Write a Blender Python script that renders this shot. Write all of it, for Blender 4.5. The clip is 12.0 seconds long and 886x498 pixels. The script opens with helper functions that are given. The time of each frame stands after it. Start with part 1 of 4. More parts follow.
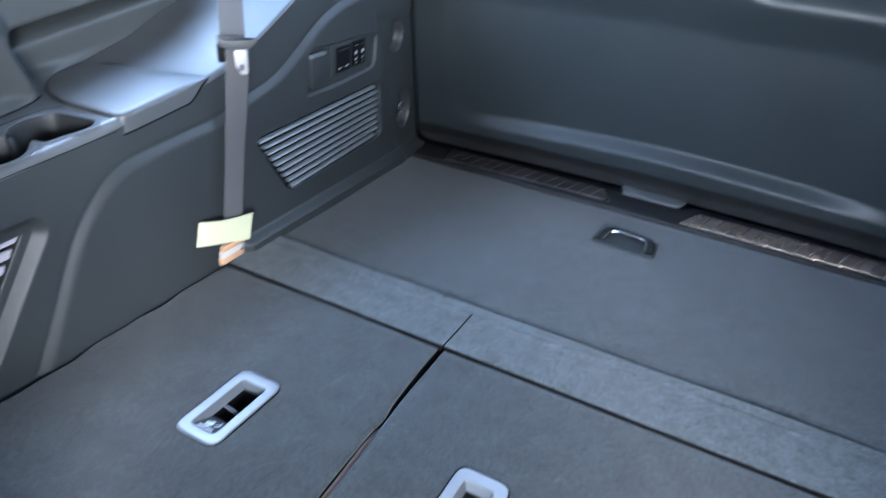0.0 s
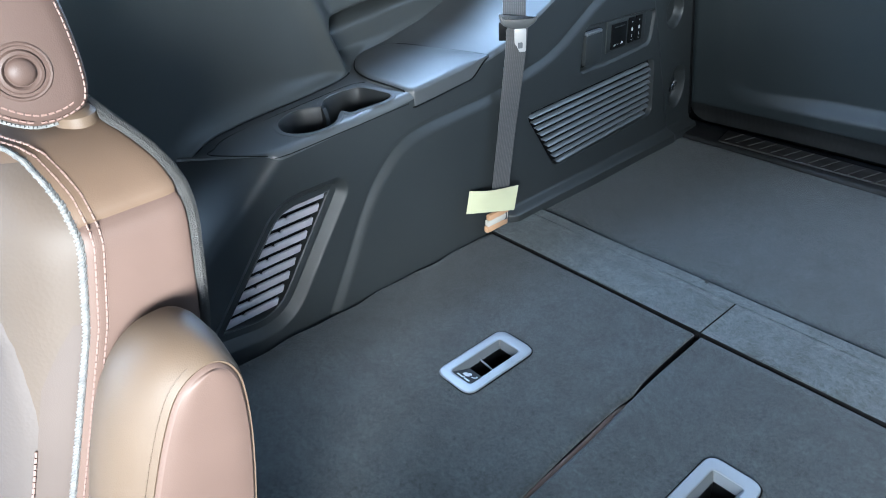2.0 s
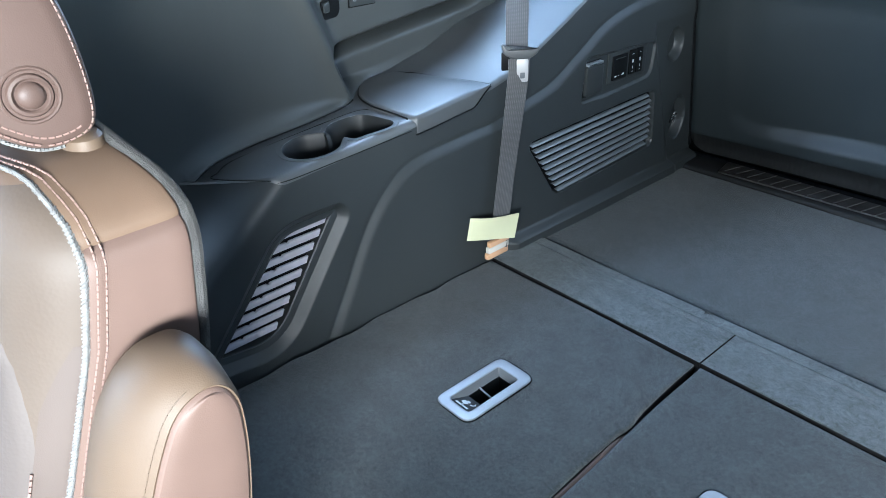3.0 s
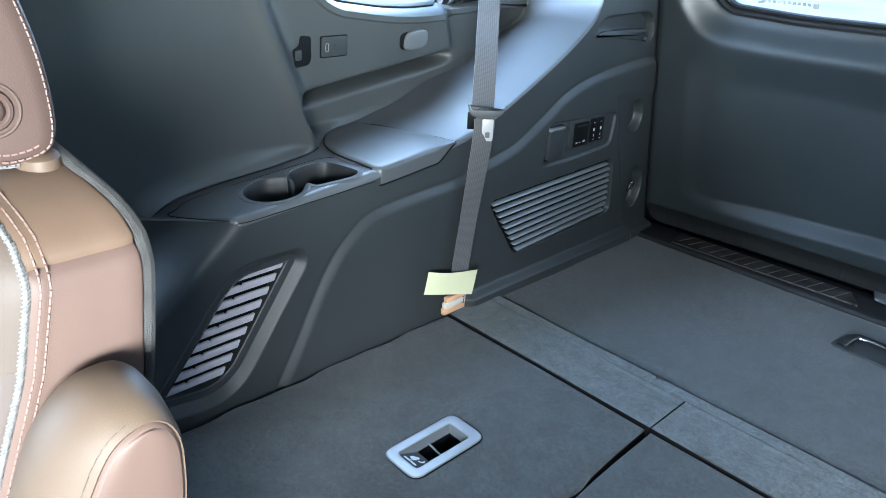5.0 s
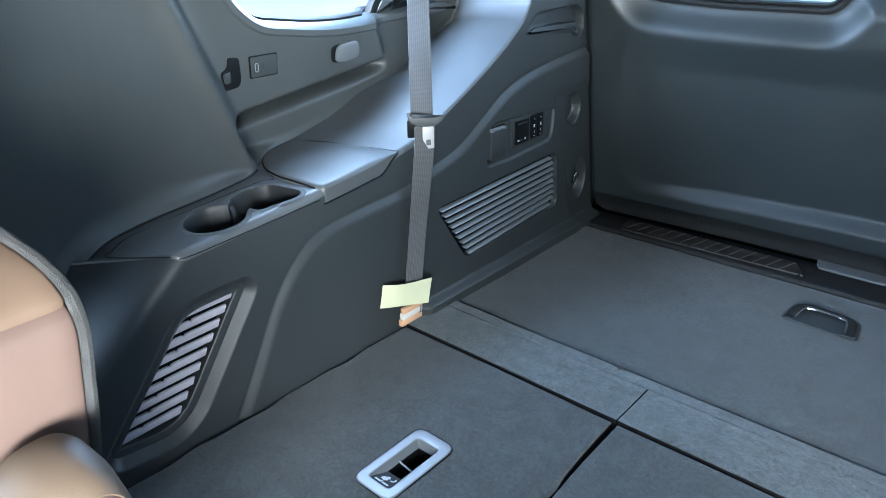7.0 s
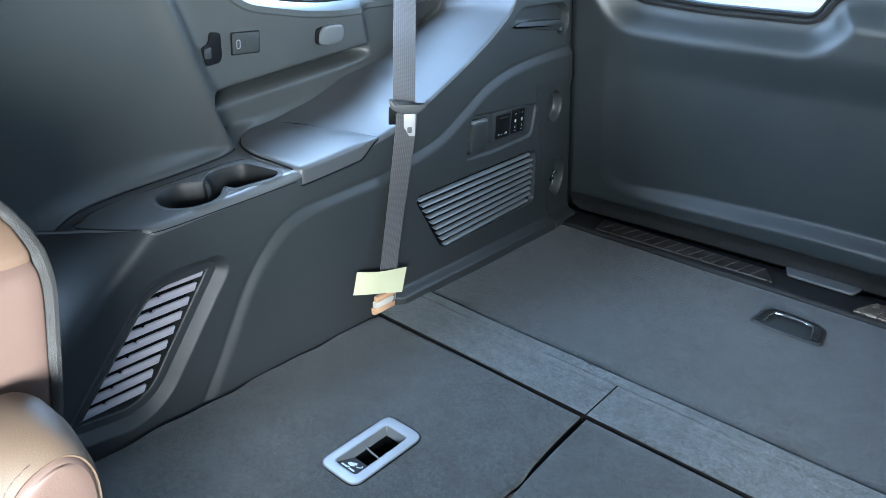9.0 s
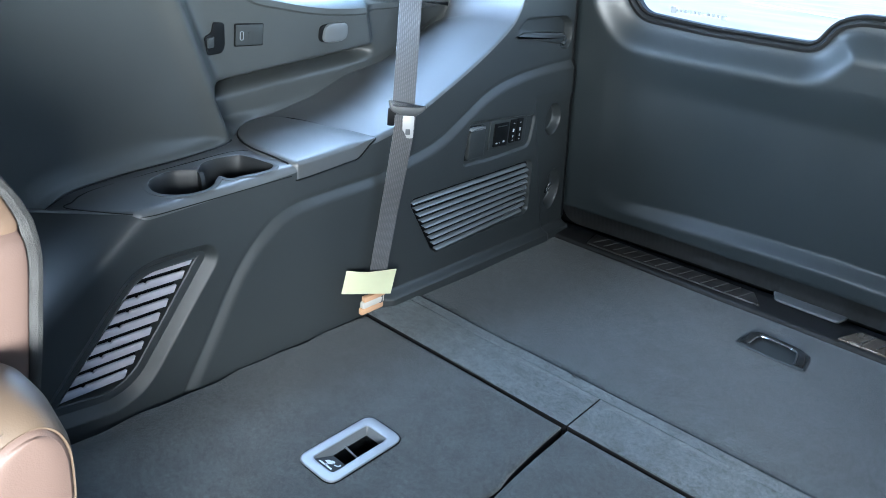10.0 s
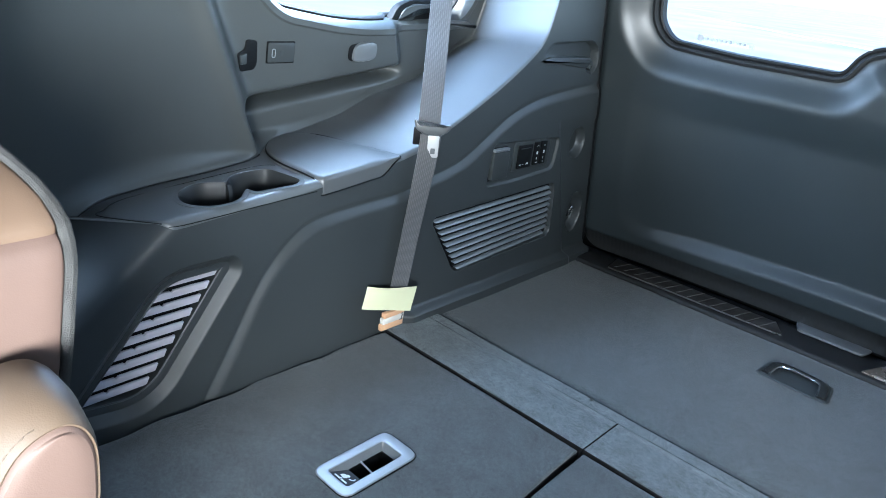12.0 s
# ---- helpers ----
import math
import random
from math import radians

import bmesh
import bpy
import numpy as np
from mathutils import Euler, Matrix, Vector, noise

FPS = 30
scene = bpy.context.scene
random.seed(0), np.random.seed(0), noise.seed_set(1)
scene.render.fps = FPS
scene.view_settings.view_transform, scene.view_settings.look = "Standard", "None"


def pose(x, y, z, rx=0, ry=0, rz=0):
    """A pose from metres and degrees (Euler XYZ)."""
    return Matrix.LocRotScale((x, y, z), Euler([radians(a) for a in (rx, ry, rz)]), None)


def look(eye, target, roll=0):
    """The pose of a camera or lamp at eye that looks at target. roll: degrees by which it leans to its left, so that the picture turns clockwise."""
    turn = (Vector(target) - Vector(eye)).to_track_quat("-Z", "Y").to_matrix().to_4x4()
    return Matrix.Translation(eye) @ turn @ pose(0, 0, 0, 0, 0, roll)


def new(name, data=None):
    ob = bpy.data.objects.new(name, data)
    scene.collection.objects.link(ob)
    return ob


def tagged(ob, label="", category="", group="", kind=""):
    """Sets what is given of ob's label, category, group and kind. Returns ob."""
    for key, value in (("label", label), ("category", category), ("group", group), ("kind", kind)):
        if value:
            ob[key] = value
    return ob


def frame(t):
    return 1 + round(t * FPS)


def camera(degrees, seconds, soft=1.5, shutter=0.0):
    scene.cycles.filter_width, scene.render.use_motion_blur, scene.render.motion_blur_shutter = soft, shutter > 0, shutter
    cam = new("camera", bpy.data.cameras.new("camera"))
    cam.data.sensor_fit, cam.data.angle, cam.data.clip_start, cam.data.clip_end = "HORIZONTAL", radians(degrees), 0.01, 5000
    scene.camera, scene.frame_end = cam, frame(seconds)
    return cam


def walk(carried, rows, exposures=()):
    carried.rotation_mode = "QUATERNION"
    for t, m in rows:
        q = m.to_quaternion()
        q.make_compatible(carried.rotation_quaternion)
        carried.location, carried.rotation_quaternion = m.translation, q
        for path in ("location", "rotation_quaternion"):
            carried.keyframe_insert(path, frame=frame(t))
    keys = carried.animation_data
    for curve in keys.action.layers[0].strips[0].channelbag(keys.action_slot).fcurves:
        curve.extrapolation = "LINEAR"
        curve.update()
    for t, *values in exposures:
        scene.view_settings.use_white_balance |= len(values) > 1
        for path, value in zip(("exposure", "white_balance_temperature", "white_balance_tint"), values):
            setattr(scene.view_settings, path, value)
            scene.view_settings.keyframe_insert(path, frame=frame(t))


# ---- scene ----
cam = camera(64.5, 12.0, soft=0.85, shutter=0.4)

PATH = [
    (0, (0.906, -0.862, 0.751), (0.141, 0.688, -0.255), 4.3),
    (0.5, (0.915, -0.887, 0.756), (-0.013, 0.411, -0.45), 2.2),
    (1, (0.914, -0.891, 0.755), (-0.168, 0.243, -0.487), -2.0),
    (1.5, (0.921, -0.897, 0.761), (-0.336, 0.168, -0.373), -3.9),
    (2, (0.918, -0.896, 0.753), (-0.386, 0.194, -0.301), -3.4),
    (2.5, (0.923, -0.897, 0.768), (-0.404, 0.206, -0.244), -3.9),
    (3, (0.919, -0.898, 0.755), (-0.412, 0.22, -0.235), -2.5),
    (3.2, (0.914, -0.901, 0.755), (-0.405, 0.232, -0.233), -1.8),
    (4.8, (0.917, -0.903, 0.741), (-0.389, 0.351, -0.109), 2.25),
    (5, (0.919, -0.903, 0.743), (-0.386, 0.359, -0.096), 2.5),
    (5.5, (0.917, -0.903, 0.745), (-0.376, 0.389, -0.066), 2.2),
    (6, (0.913, -0.895, 0.755), (-0.361, 0.423, -0.046), 0.7),
    (6.5, (0.907, -0.886, 0.755), (-0.336, 0.45, -0.063), -0.8),
    (7, (0.907, -0.884, 0.76), (-0.302, 0.466, -0.086), -1.2),
    (7.5, (0.904, -0.886, 0.751), (-0.279, 0.475, -0.113), -0.3),
    (7.7, (0.902, -0.887, 0.746), (-0.268, 0.489, -0.113), 0.5),
    (9.3, (0.905, -0.890, 0.738), (-0.243, 0.515, -0.103), 3.15),
    (9.5, (0.907, -0.888, 0.738), (-0.24, 0.52, -0.1), 4.1),
    (10, (0.907, -0.892, 0.728), (-0.234, 0.533, -0.09), 6.0),
    (10.5, (0.908, -0.896, 0.725), (-0.238, 0.536, -0.072), 7.5),
    (11, (0.91, -0.897, 0.724), (-0.249, 0.531, -0.063), 7.6),
    (11.5, (0.911, -0.899, 0.728), (-0.262, 0.52, -0.055), 7.2),
    (12, (0.912, -0.901, 0.727), (-0.291, 0.5, -0.042), 7.0),
]
EXPOSURES = [(0.0, 3.30, 5500, 13), (0.8, 3.15, 5550, 9), (1.5, 2.91, 5600, 6), (3.0, 2.92, 5600, 6), (5.0, 2.97, 5600, 5), (12.0, 3.11, 5600, 6)]
walk(cam, [(t, look(eye, target, roll)) for t, eye, target, roll in PATH], EXPOSURES)


# ---- world, sun and exposure ----
world = bpy.data.worlds.new("world")
scene.world = world
world.use_nodes = True
wn = world.node_tree.nodes
sky = wn.new("ShaderNodeTexSky")
sky.sky_type, sky.sun_disc = "NISHITA", False
sky.sun_elevation, sky.sun_rotation = radians(52), radians(200)
world.node_tree.links.new(sky.outputs[0], wn["Background"].inputs[0])
wn["Background"].inputs[1].default_value = 0.15
sun = new("sun", bpy.data.lights.new("sun", "SUN"))
sun.data.energy, sun.data.angle, sun.data.color = 2.4, radians(0.6), (1.0, 0.96, 0.9)
sun.matrix_world = look((0, 0, 0), (-math.sin(radians(200)) * math.cos(radians(52)), -math.cos(radians(200)) * math.cos(radians(52)), -math.sin(radians(52))))


def opening_light(name, place, target, size_x, size_y, watts, color):
    """An area lamp in an opening, standing in for the sky behind it."""
    ob = new(name, bpy.data.lights.new(name, "AREA"))
    ob.data.shape, ob.data.size, ob.data.size_y, ob.data.energy, ob.data.color = "RECTANGLE", size_x, size_y, watts, color
    ob.matrix_world = look(place, target)
    return ob


COOL = (0.86, 0.94, 1.0)
opening_light("left_window_daylight", (1.54, -1.56, 0.67), (-0.30, -0.60, 0.10), 0.66, 0.34, 27.0, (1.0, 0.96, 0.89))
opening_light("right_window_daylight", (-0.265, -1.22, 0.70), (0.6, -1.0, 0.30), 1.0, 0.50, 4.2, (0.62, 0.79, 1.0))
opening_light("front_daylight", (0.66, -2.40, 0.65), (0.66, 0.0, 0.2), 1.3, 0.5, 1.4, COOL)
opening_light("quarter_daylight", (-0.30, -0.06, 0.81), (0.08, -0.12, 0.40), 0.50, 0.30, 2.4, (0.58, 0.75, 1.0))
opening_light("tailgate_daylight", (0.72, 0.69, 0.86), (0.55, -0.6, 0.62), 1.0, 0.25, 0.8, (0.75, 0.88, 1.0))


# ---- materials ----
def material(name, color, rough=0.5, metal=0.0, var=0.15, var_scale=6.0, grain=900.0, bump=0.1, spec=0.5, sheen=0.0, fleck=0.0, distance=0.001):
    """A surface with large soft variation, fine grain and relief, at real size in metres."""
    m = bpy.data.materials.new(name)
    m.use_nodes = True
    n, l = m.node_tree.nodes, m.node_tree.links
    b = n["Principled BSDF"]
    b.inputs["Roughness"].default_value, b.inputs["Metallic"].default_value = rough, metal
    b.inputs["Specular IOR Level"].default_value = spec
    b.inputs["Sheen Weight"].default_value = sheen
    co = n.new("ShaderNodeTexCoord")
    big, fine = n.new("ShaderNodeTexNoise"), n.new("ShaderNodeTexNoise")
    big.inputs["Scale"].default_value, big.inputs["Detail"].default_value = var_scale, 5
    fine.inputs["Scale"].default_value, fine.inputs["Detail"].default_value = grain, 2
    for t in (big, fine):
        l.new(co.outputs["Object"], t.inputs["Vector"])
    ramp = n.new("ShaderNodeMapRange")
    ramp.inputs["From Min"].default_value, ramp.inputs["From Max"].default_value = 0.3, 0.7
    ramp.inputs["To Min"].default_value, ramp.inputs["To Max"].default_value = 1 - var, 1 + var
    l.new(big.outputs["Fac"], ramp.inputs["Value"])
    fl = n.new("ShaderNodeMapRange")
    fl.inputs["From Min"].default_value, fl.inputs["From Max"].default_value = 0.3, 0.7
    fl.inputs["To Min"].default_value, fl.inputs["To Max"].default_value = 1 - fleck, 1 + fleck
    l.new(fine.outputs["Fac"], fl.inputs["Value"])
    mul = n.new("ShaderNodeMath")
    mul.operation = "MULTIPLY"
    l.new(ramp.outputs[0], mul.inputs[0])
    l.new(fl.outputs[0], mul.inputs[1])
    mix = n.new("ShaderNodeVectorMath")
    mix.operation = "SCALE"
    mix.inputs[0].default_value = color[:3]
    l.new(mul.outputs[0], mix.inputs["Scale"])
    l.new(mix.outputs[0], b.inputs["Base Color"])
    rr = n.new("ShaderNodeMapRange")
    rr.inputs["To Min"].default_value, rr.inputs["To Max"].default_value = max(rough - 0.07, 0.02), min(rough + 0.07, 1)
    l.new(big.outputs["Fac"], rr.inputs["Value"])
    l.new(rr.outputs[0], b.inputs["Roughness"])
    if bump:
        bp = n.new("ShaderNodeBump")
        bp.inputs["Strength"].default_value, bp.inputs["Distance"].default_value = bump, distance
        l.new(fine.outputs["Fac"], bp.inputs["Height"])
        l.new(bp.outputs[0], b.inputs["Normal"])
    return m


def webbing_material(name, color):
    """Woven belt fabric: fine ribs along its length."""
    m = material(name, color, 0.62, grain=1500, bump=0.15, sheen=0.3)
    n, l = m.node_tree.nodes, m.node_tree.links
    wave = n.new("ShaderNodeTexWave")
    wave.wave_type, wave.bands_direction = "BANDS", "X"
    wave.inputs["Scale"].default_value = 3.4
    uv = n.new("ShaderNodeUVMap")
    l.new(uv.outputs[0], wave.inputs["Vector"])
    bp = n.new("ShaderNodeBump")
    bp.inputs["Strength"].default_value, bp.inputs["Distance"].default_value = 0.45, 0.0008
    picks = n.new("ShaderNodeTexWave")
    picks.wave_type, picks.bands_direction = "BANDS", "Y"
    picks.inputs["Scale"].default_value, picks.inputs["Distortion"].default_value = 5.5, 0.6
    l.new(uv.outputs[0], picks.inputs["Vector"])
    both, tone, shade = n.new("ShaderNodeMath"), n.new("ShaderNodeMapRange"), n.new("ShaderNodeVectorMath")
    both.operation, shade.operation = "MULTIPLY", "SCALE"
    l.new(wave.outputs["Fac"], both.inputs[0])
    l.new(picks.outputs["Fac"], both.inputs[1])
    tone.inputs["To Min"].default_value, tone.inputs["To Max"].default_value = 0.72, 1.55
    l.new(both.outputs[0], tone.inputs["Value"])
    b = n["Principled BSDF"]
    l.new(b.inputs["Base Color"].links[0].from_socket, shade.inputs[0])
    l.new(tone.outputs[0], shade.inputs["Scale"])
    l.new(shade.outputs[0], b.inputs["Base Color"])
    l.new(both.outputs[0], bp.inputs["Height"])
    l.new(bp.outputs[0], b.inputs["Normal"])
    return m


def leather_material(name, color, rough=0.42, perforated=False):
    m = material(name, color, rough + 0.03, var=0.10, var_scale=9, grain=700, bump=0.10, spec=0.20)
    n, l = m.node_tree.nodes, m.node_tree.links
    vo = n.new("ShaderNodeTexVoronoi")
    vo.inputs["Scale"].default_value = 800 if not perforated else 300
    co = n.new("ShaderNodeTexCoord")
    l.new(co.outputs["Object"], vo.inputs["Vector"])
    bp = n.new("ShaderNodeBump")
    bp.inputs["Strength"].default_value, bp.inputs["Distance"].default_value = 0.2 if perforated else 0.10, 0.0006
    l.new(vo.outputs["Distance"], bp.inputs["Height"])
    l.new(bp.outputs[0], n["Principled BSDF"].inputs["Normal"])
    return m


def felt_material(name, color, var, scale):
    """Needle felt: matted fibres, brushed patches and fine flecks."""
    m = material(name, color, 0.95, var=var, var_scale=scale, grain=1300, bump=0.6, spec=0.08, sheen=0.24, fleck=0.4, distance=0.0015)
    n, l = m.node_tree.nodes, m.node_tree.links
    b = n["Principled BSDF"]
    co, no, ra, mu = n.new("ShaderNodeTexCoord"), n.new("ShaderNodeTexNoise"), n.new("ShaderNodeMapRange"), n.new("ShaderNodeVectorMath")
    no.inputs["Scale"].default_value, no.inputs["Detail"].default_value, no.inputs["Roughness"].default_value = 165, 6, 0.78
    no.inputs["Distortion"].default_value = 0.6
    ra.inputs["From Min"].default_value, ra.inputs["From Max"].default_value = 0.3, 0.7
    ra.inputs["To Min"].default_value, ra.inputs["To Max"].default_value = 0.28, 1.72
    mu.operation = "SCALE"
    src = b.inputs["Base Color"].links[0].from_socket
    l.new(co.outputs["Object"], no.inputs["Vector"])
    l.new(no.outputs["Fac"], ra.inputs["Value"])
    l.new(src, mu.inputs[0])
    l.new(ra.outputs[0], mu.inputs["Scale"])
    l.new(mu.outputs[0], b.inputs["Base Color"])
    return m


def ribbed_material(name, color):
    m = material(name, color, 0.5, bump=0.0)
    n, l = m.node_tree.nodes, m.node_tree.links
    wave = n.new("ShaderNodeTexWave")
    wave.wave_type, wave.bands_direction = "BANDS", "X"
    wave.inputs["Scale"].default_value = 26
    co = n.new("ShaderNodeTexCoord")
    l.new(co.outputs["Object"], wave.inputs["Vector"])
    bp = n.new("ShaderNodeBump")
    bp.inputs["Strength"].default_value, bp.inputs["Distance"].default_value = 0.14, 0.004
    l.new(wave.outputs["Fac"], bp.inputs["Height"])
    l.new(bp.outputs[0], n["Principled BSDF"].inputs["Normal"])
    return m


def glass_material(name, tint):
    m = bpy.data.materials.new(name)
    m.use_nodes = True
    b = m.node_tree.nodes["Principled BSDF"]
    b.inputs["Base Color"].default_value, b.inputs["Roughness"].default_value = tint, 0.0
    b.inputs["Transmission Weight"].default_value, b.inputs["IOR"].default_value = 1.0, 1.02
    return m


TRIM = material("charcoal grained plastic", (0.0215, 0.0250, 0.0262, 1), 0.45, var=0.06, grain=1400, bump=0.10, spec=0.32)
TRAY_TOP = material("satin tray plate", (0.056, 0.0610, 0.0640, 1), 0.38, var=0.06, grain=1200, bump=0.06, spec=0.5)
PILLAR = material("charcoal pillar plastic", (0.0315, 0.0352, 0.0352, 1), 0.45, var=0.07, grain=1100, bump=0.10, spec=0.4)
# Paler than TRIM: ledge and lid carry the light on their tops in this colour.
TRIM_LIGHTER = material("lightened charcoal trim", (0.046, 0.0500, 0.0525, 1), 0.43, var=0.07, grain=1100, bump=0.10, spec=0.62)
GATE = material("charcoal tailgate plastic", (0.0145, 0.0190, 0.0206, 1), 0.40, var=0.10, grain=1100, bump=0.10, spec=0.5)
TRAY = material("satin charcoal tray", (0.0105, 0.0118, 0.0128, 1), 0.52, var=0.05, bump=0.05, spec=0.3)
# Kept below plain black plastic so gaps and wells hold their shade in colour.
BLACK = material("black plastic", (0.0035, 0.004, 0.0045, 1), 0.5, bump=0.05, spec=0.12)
RUBBER = material("black rubber", (0.008, 0.0085, 0.009, 1), 0.6, bump=0.1, spec=0.25)
CARPET = felt_material("charcoal needle felt", (0.0232, 0.0285, 0.0298, 1), 0.22, 22)
CARPET_LIGHT = felt_material("grey brushed felt", (0.048, 0.0570, 0.0590, 1), 0.22, 34)
# Near-black put on edge faces in place of the shade inside narrow gaps.
GAP_SHADE = material("black gap shade", (0.007, 0.007, 0.0075, 1), 0.95, grain=1500, bump=0.4, spec=0.05)
FELT = material("grey felt edging", (0.034, 0.033, 0.031, 1), 0.95, var=0.35, var_scale=70, grain=1500, bump=1.0, spec=0.05, sheen=0.08, fleck=0.6, distance=0.004)
TAN = leather_material("tan brown leather", (0.0840, 0.0560, 0.0378, 1), 0.50)
HEAD_TAN = leather_material("brown tan leather", (0.050, 0.0328, 0.0268, 1), 0.48)
TAN_SIDE = leather_material("rosy tan leather", (0.0770, 0.0510, 0.0408, 1), 0.52)
BROWN = leather_material("dark brown leather", (0.050, 0.031, 0.023, 1), 0.5)
BEIGE = leather_material("beige rosy leather", (0.0500, 0.0385, 0.0325, 1), 0.5)
ROSY = leather_material("pale rosy perforated leather", (0.0490, 0.0405, 0.0360, 1), 0.5, True)
PALE = leather_material("pale perforated leather", (0.0530, 0.0405, 0.0310, 1), 0.55, True)
GOLDEN = leather_material("golden tan leather", (0.0660, 0.0465, 0.0315, 1), 0.51)
PIPING = material("pale grey piping", (0.100, 0.099, 0.095, 1), 0.85, var=0.25, var_scale=120, grain=1800, bump=0.4, distance=0.001)
THREAD = material("pink beige thread", (0.120, 0.076, 0.063, 1), 0.8, bump=0.2)
SATIN = material("satin silver plastic", (0.165, 0.178, 0.195, 1), 0.38, metal=0.3, var=0.04, bump=0.03)
SLAT = material("grey painted slat", (0.2937, 0.2812, 0.3063, 1), 0.42, var=0.05, bump=0.04)
GLOSS = material("glossy dark plastic", (0.012, 0.013, 0.014, 1), 0.18, var=0.03, bump=0.0)
LOUVRE = material("satin grey louvre", (0.075, 0.083, 0.089, 1), 0.32, var=0.05, bump=0.04)
CHROME = material("chrome", (0.75, 0.77, 0.80, 1), 0.12, metal=1.0, var=0.03, bump=0.0)
STEEL = material("brushed steel", (0.11, 0.105, 0.10, 1), 0.30, metal=0.9, var=0.3, var_scale=22, grain=1200, bump=0.1)
RIB = material("bright steel rib", (0.22, 0.215, 0.205, 1), 0.32, metal=0.8, bump=0.05)
# Same steel as the other plate, its warm reflection put into the base colour.
STEEL_REFLECT = material("steel with a warm reflection in its colour", (0.30, 0.25, 0.205, 1), 0.26, metal=0.8, var=0.10, var_scale=22, grain=1200, bump=0.08)
BRIGHT = material("bright satin steel", (0.36, 0.36, 0.36, 1), 0.35, metal=0.3, var=0.04, bump=0.02)
WEB = webbing_material("grey belt webbing", (0.0492, 0.0492, 0.0508, 1))
PAPER = material("pale yellow paper", (0.42, 0.42, 0.27, 1), 0.8, var=0.05, bump=0.05)
WHITE_PRINT = material("white print", (0.48, 0.50, 0.51, 1), 0.5, var=0.05, bump=0)
TAG_ORANGE = material("orange beige tag", (0.42, 0.25, 0.14, 1), 0.7, bump=0.1)
TAG_WHITE = material("off white tag", (0.42, 0.40, 0.36, 1), 0.7, bump=0.1)
HEADLINER = material("dark grey headliner", (0.045, 0.045, 0.046, 1), 0.95, grain=1500, bump=0.3)
CONCRETE = material("sunlit pale concrete", (0.095, 0.104, 0.104, 1), 0.9, var=0.25, var_scale=0.35, grain=40, bump=0.2, fleck=0.1)
LINE_PAINT = material("worn brown joint", (0.085, 0.075, 0.065, 1), 0.9, var=0.3, bump=0.2)
MARK = material("grey glass print", (0.26, 0.27, 0.275, 1), 0.7, bump=0)
GLASS = glass_material("clear car glass", (0.95, 0.98, 0.97, 1))


# ---- mesh helpers ----
def part(name, data, mat, parent=None, label=""):
    """Links a bmesh, or a pair of vertices and faces, as one mesh object."""
    me = bpy.data.meshes.new(name)
    if isinstance(data, tuple):
        me.from_pydata([tuple(map(float, v)) for v in data[0]], [], [tuple(map(int, f)) for f in data[1]])
    else:
        data.to_mesh(me)
        data.free()
    me.materials.append(mat)
    for p in me.polygons:
        p.use_smooth = True
    me.set_sharp_from_angle(angle=radians(38))
    ob = new(name, me)
    ob.parent = parent
    if label:
        ob["label"] = label
    return ob


def thing(name, label, category, group="", kind=""):
    return tagged(new(name), label, category, group, kind)


def smooth(points, steps=6, closed=False):
    """A Catmull-Rom curve through the points."""
    p = [np.array(q, float) for q in points]
    n = len(p)
    out = []
    for i in range(n if closed else n - 1):
        if closed:
            a, b, c, d = p[i - 1], p[i], p[(i + 1) % n], p[(i + 2) % n]
        else:
            a, b, c, d = p[max(i - 1, 0)], p[i], p[i + 1], p[min(i + 2, n - 1)]
        for k in range(steps):
            t = k / steps
            out.append(0.5 * (2 * b + (c - a) * t + (2 * a - 5 * b + 4 * c - d) * t * t + (3 * b - a - 3 * c + d) * t ** 3))
    if not closed:
        out.append(p[-1])
    return np.array(out)


def loft(loops, closed=True, cap=True):
    """A skin over equal loops of points."""
    n = len(loops[0])
    verts = [v for lp in loops for v in lp]
    faces = []
    for i in range(len(loops) - 1):
        for k in range(n if closed else n - 1):
            a, b = i * n + k, i * n + (k + 1) % n
            faces.append((a, b, b + n, a + n))
    if cap and closed:
        faces.append(tuple(range(n))[::-1])
        faces.append(tuple(range((len(loops) - 1) * n, len(loops) * n)))
    return verts, faces


def tube(path, radius, sides=8, flat=1.0):
    """A round cord along a path."""
    path = np.array(path, float)
    tan = np.gradient(path, axis=0)
    tan /= np.linalg.norm(tan, axis=1)[:, None] + 1e-9
    ref = np.array((0.0, 0.0, 1.0)) if abs(tan[0][2]) < 0.8 else np.array((1.0, 0.0, 0.0))
    loops = []
    for p, t in zip(path, tan):
        u = np.cross(t, ref)
        u /= np.linalg.norm(u) + 1e-9
        w = np.cross(u, t)
        loops.append([p + radius * (math.cos(a) * u + flat * math.sin(a) * w) for a in np.linspace(0, 2 * math.pi, sides, endpoint=False)])
    return loft(loops)


def rounded(points, radius, steps=5):
    """A closed outline in a plane with its corners rounded."""
    p = [np.array(q, float) for q in points]
    out = []
    radii = radius if isinstance(radius, (list, tuple)) else [radius] * len(p)
    for i in range(len(p)):
        a, b, c = p[i - 1], p[i], p[(i + 1) % len(p)]
        u, w = (a - b), (c - b)
        r = min(radii[i], np.linalg.norm(u) * 0.45, np.linalg.norm(w) * 0.45)
        s, e = b + u / np.linalg.norm(u) * r, b + w / np.linalg.norm(w) * r
        for t in np.linspace(0, 1, steps + 1):
            out.append((1 - t) ** 2 * s + 2 * t * (1 - t) * b + t * t * e)
    return np.array(out)


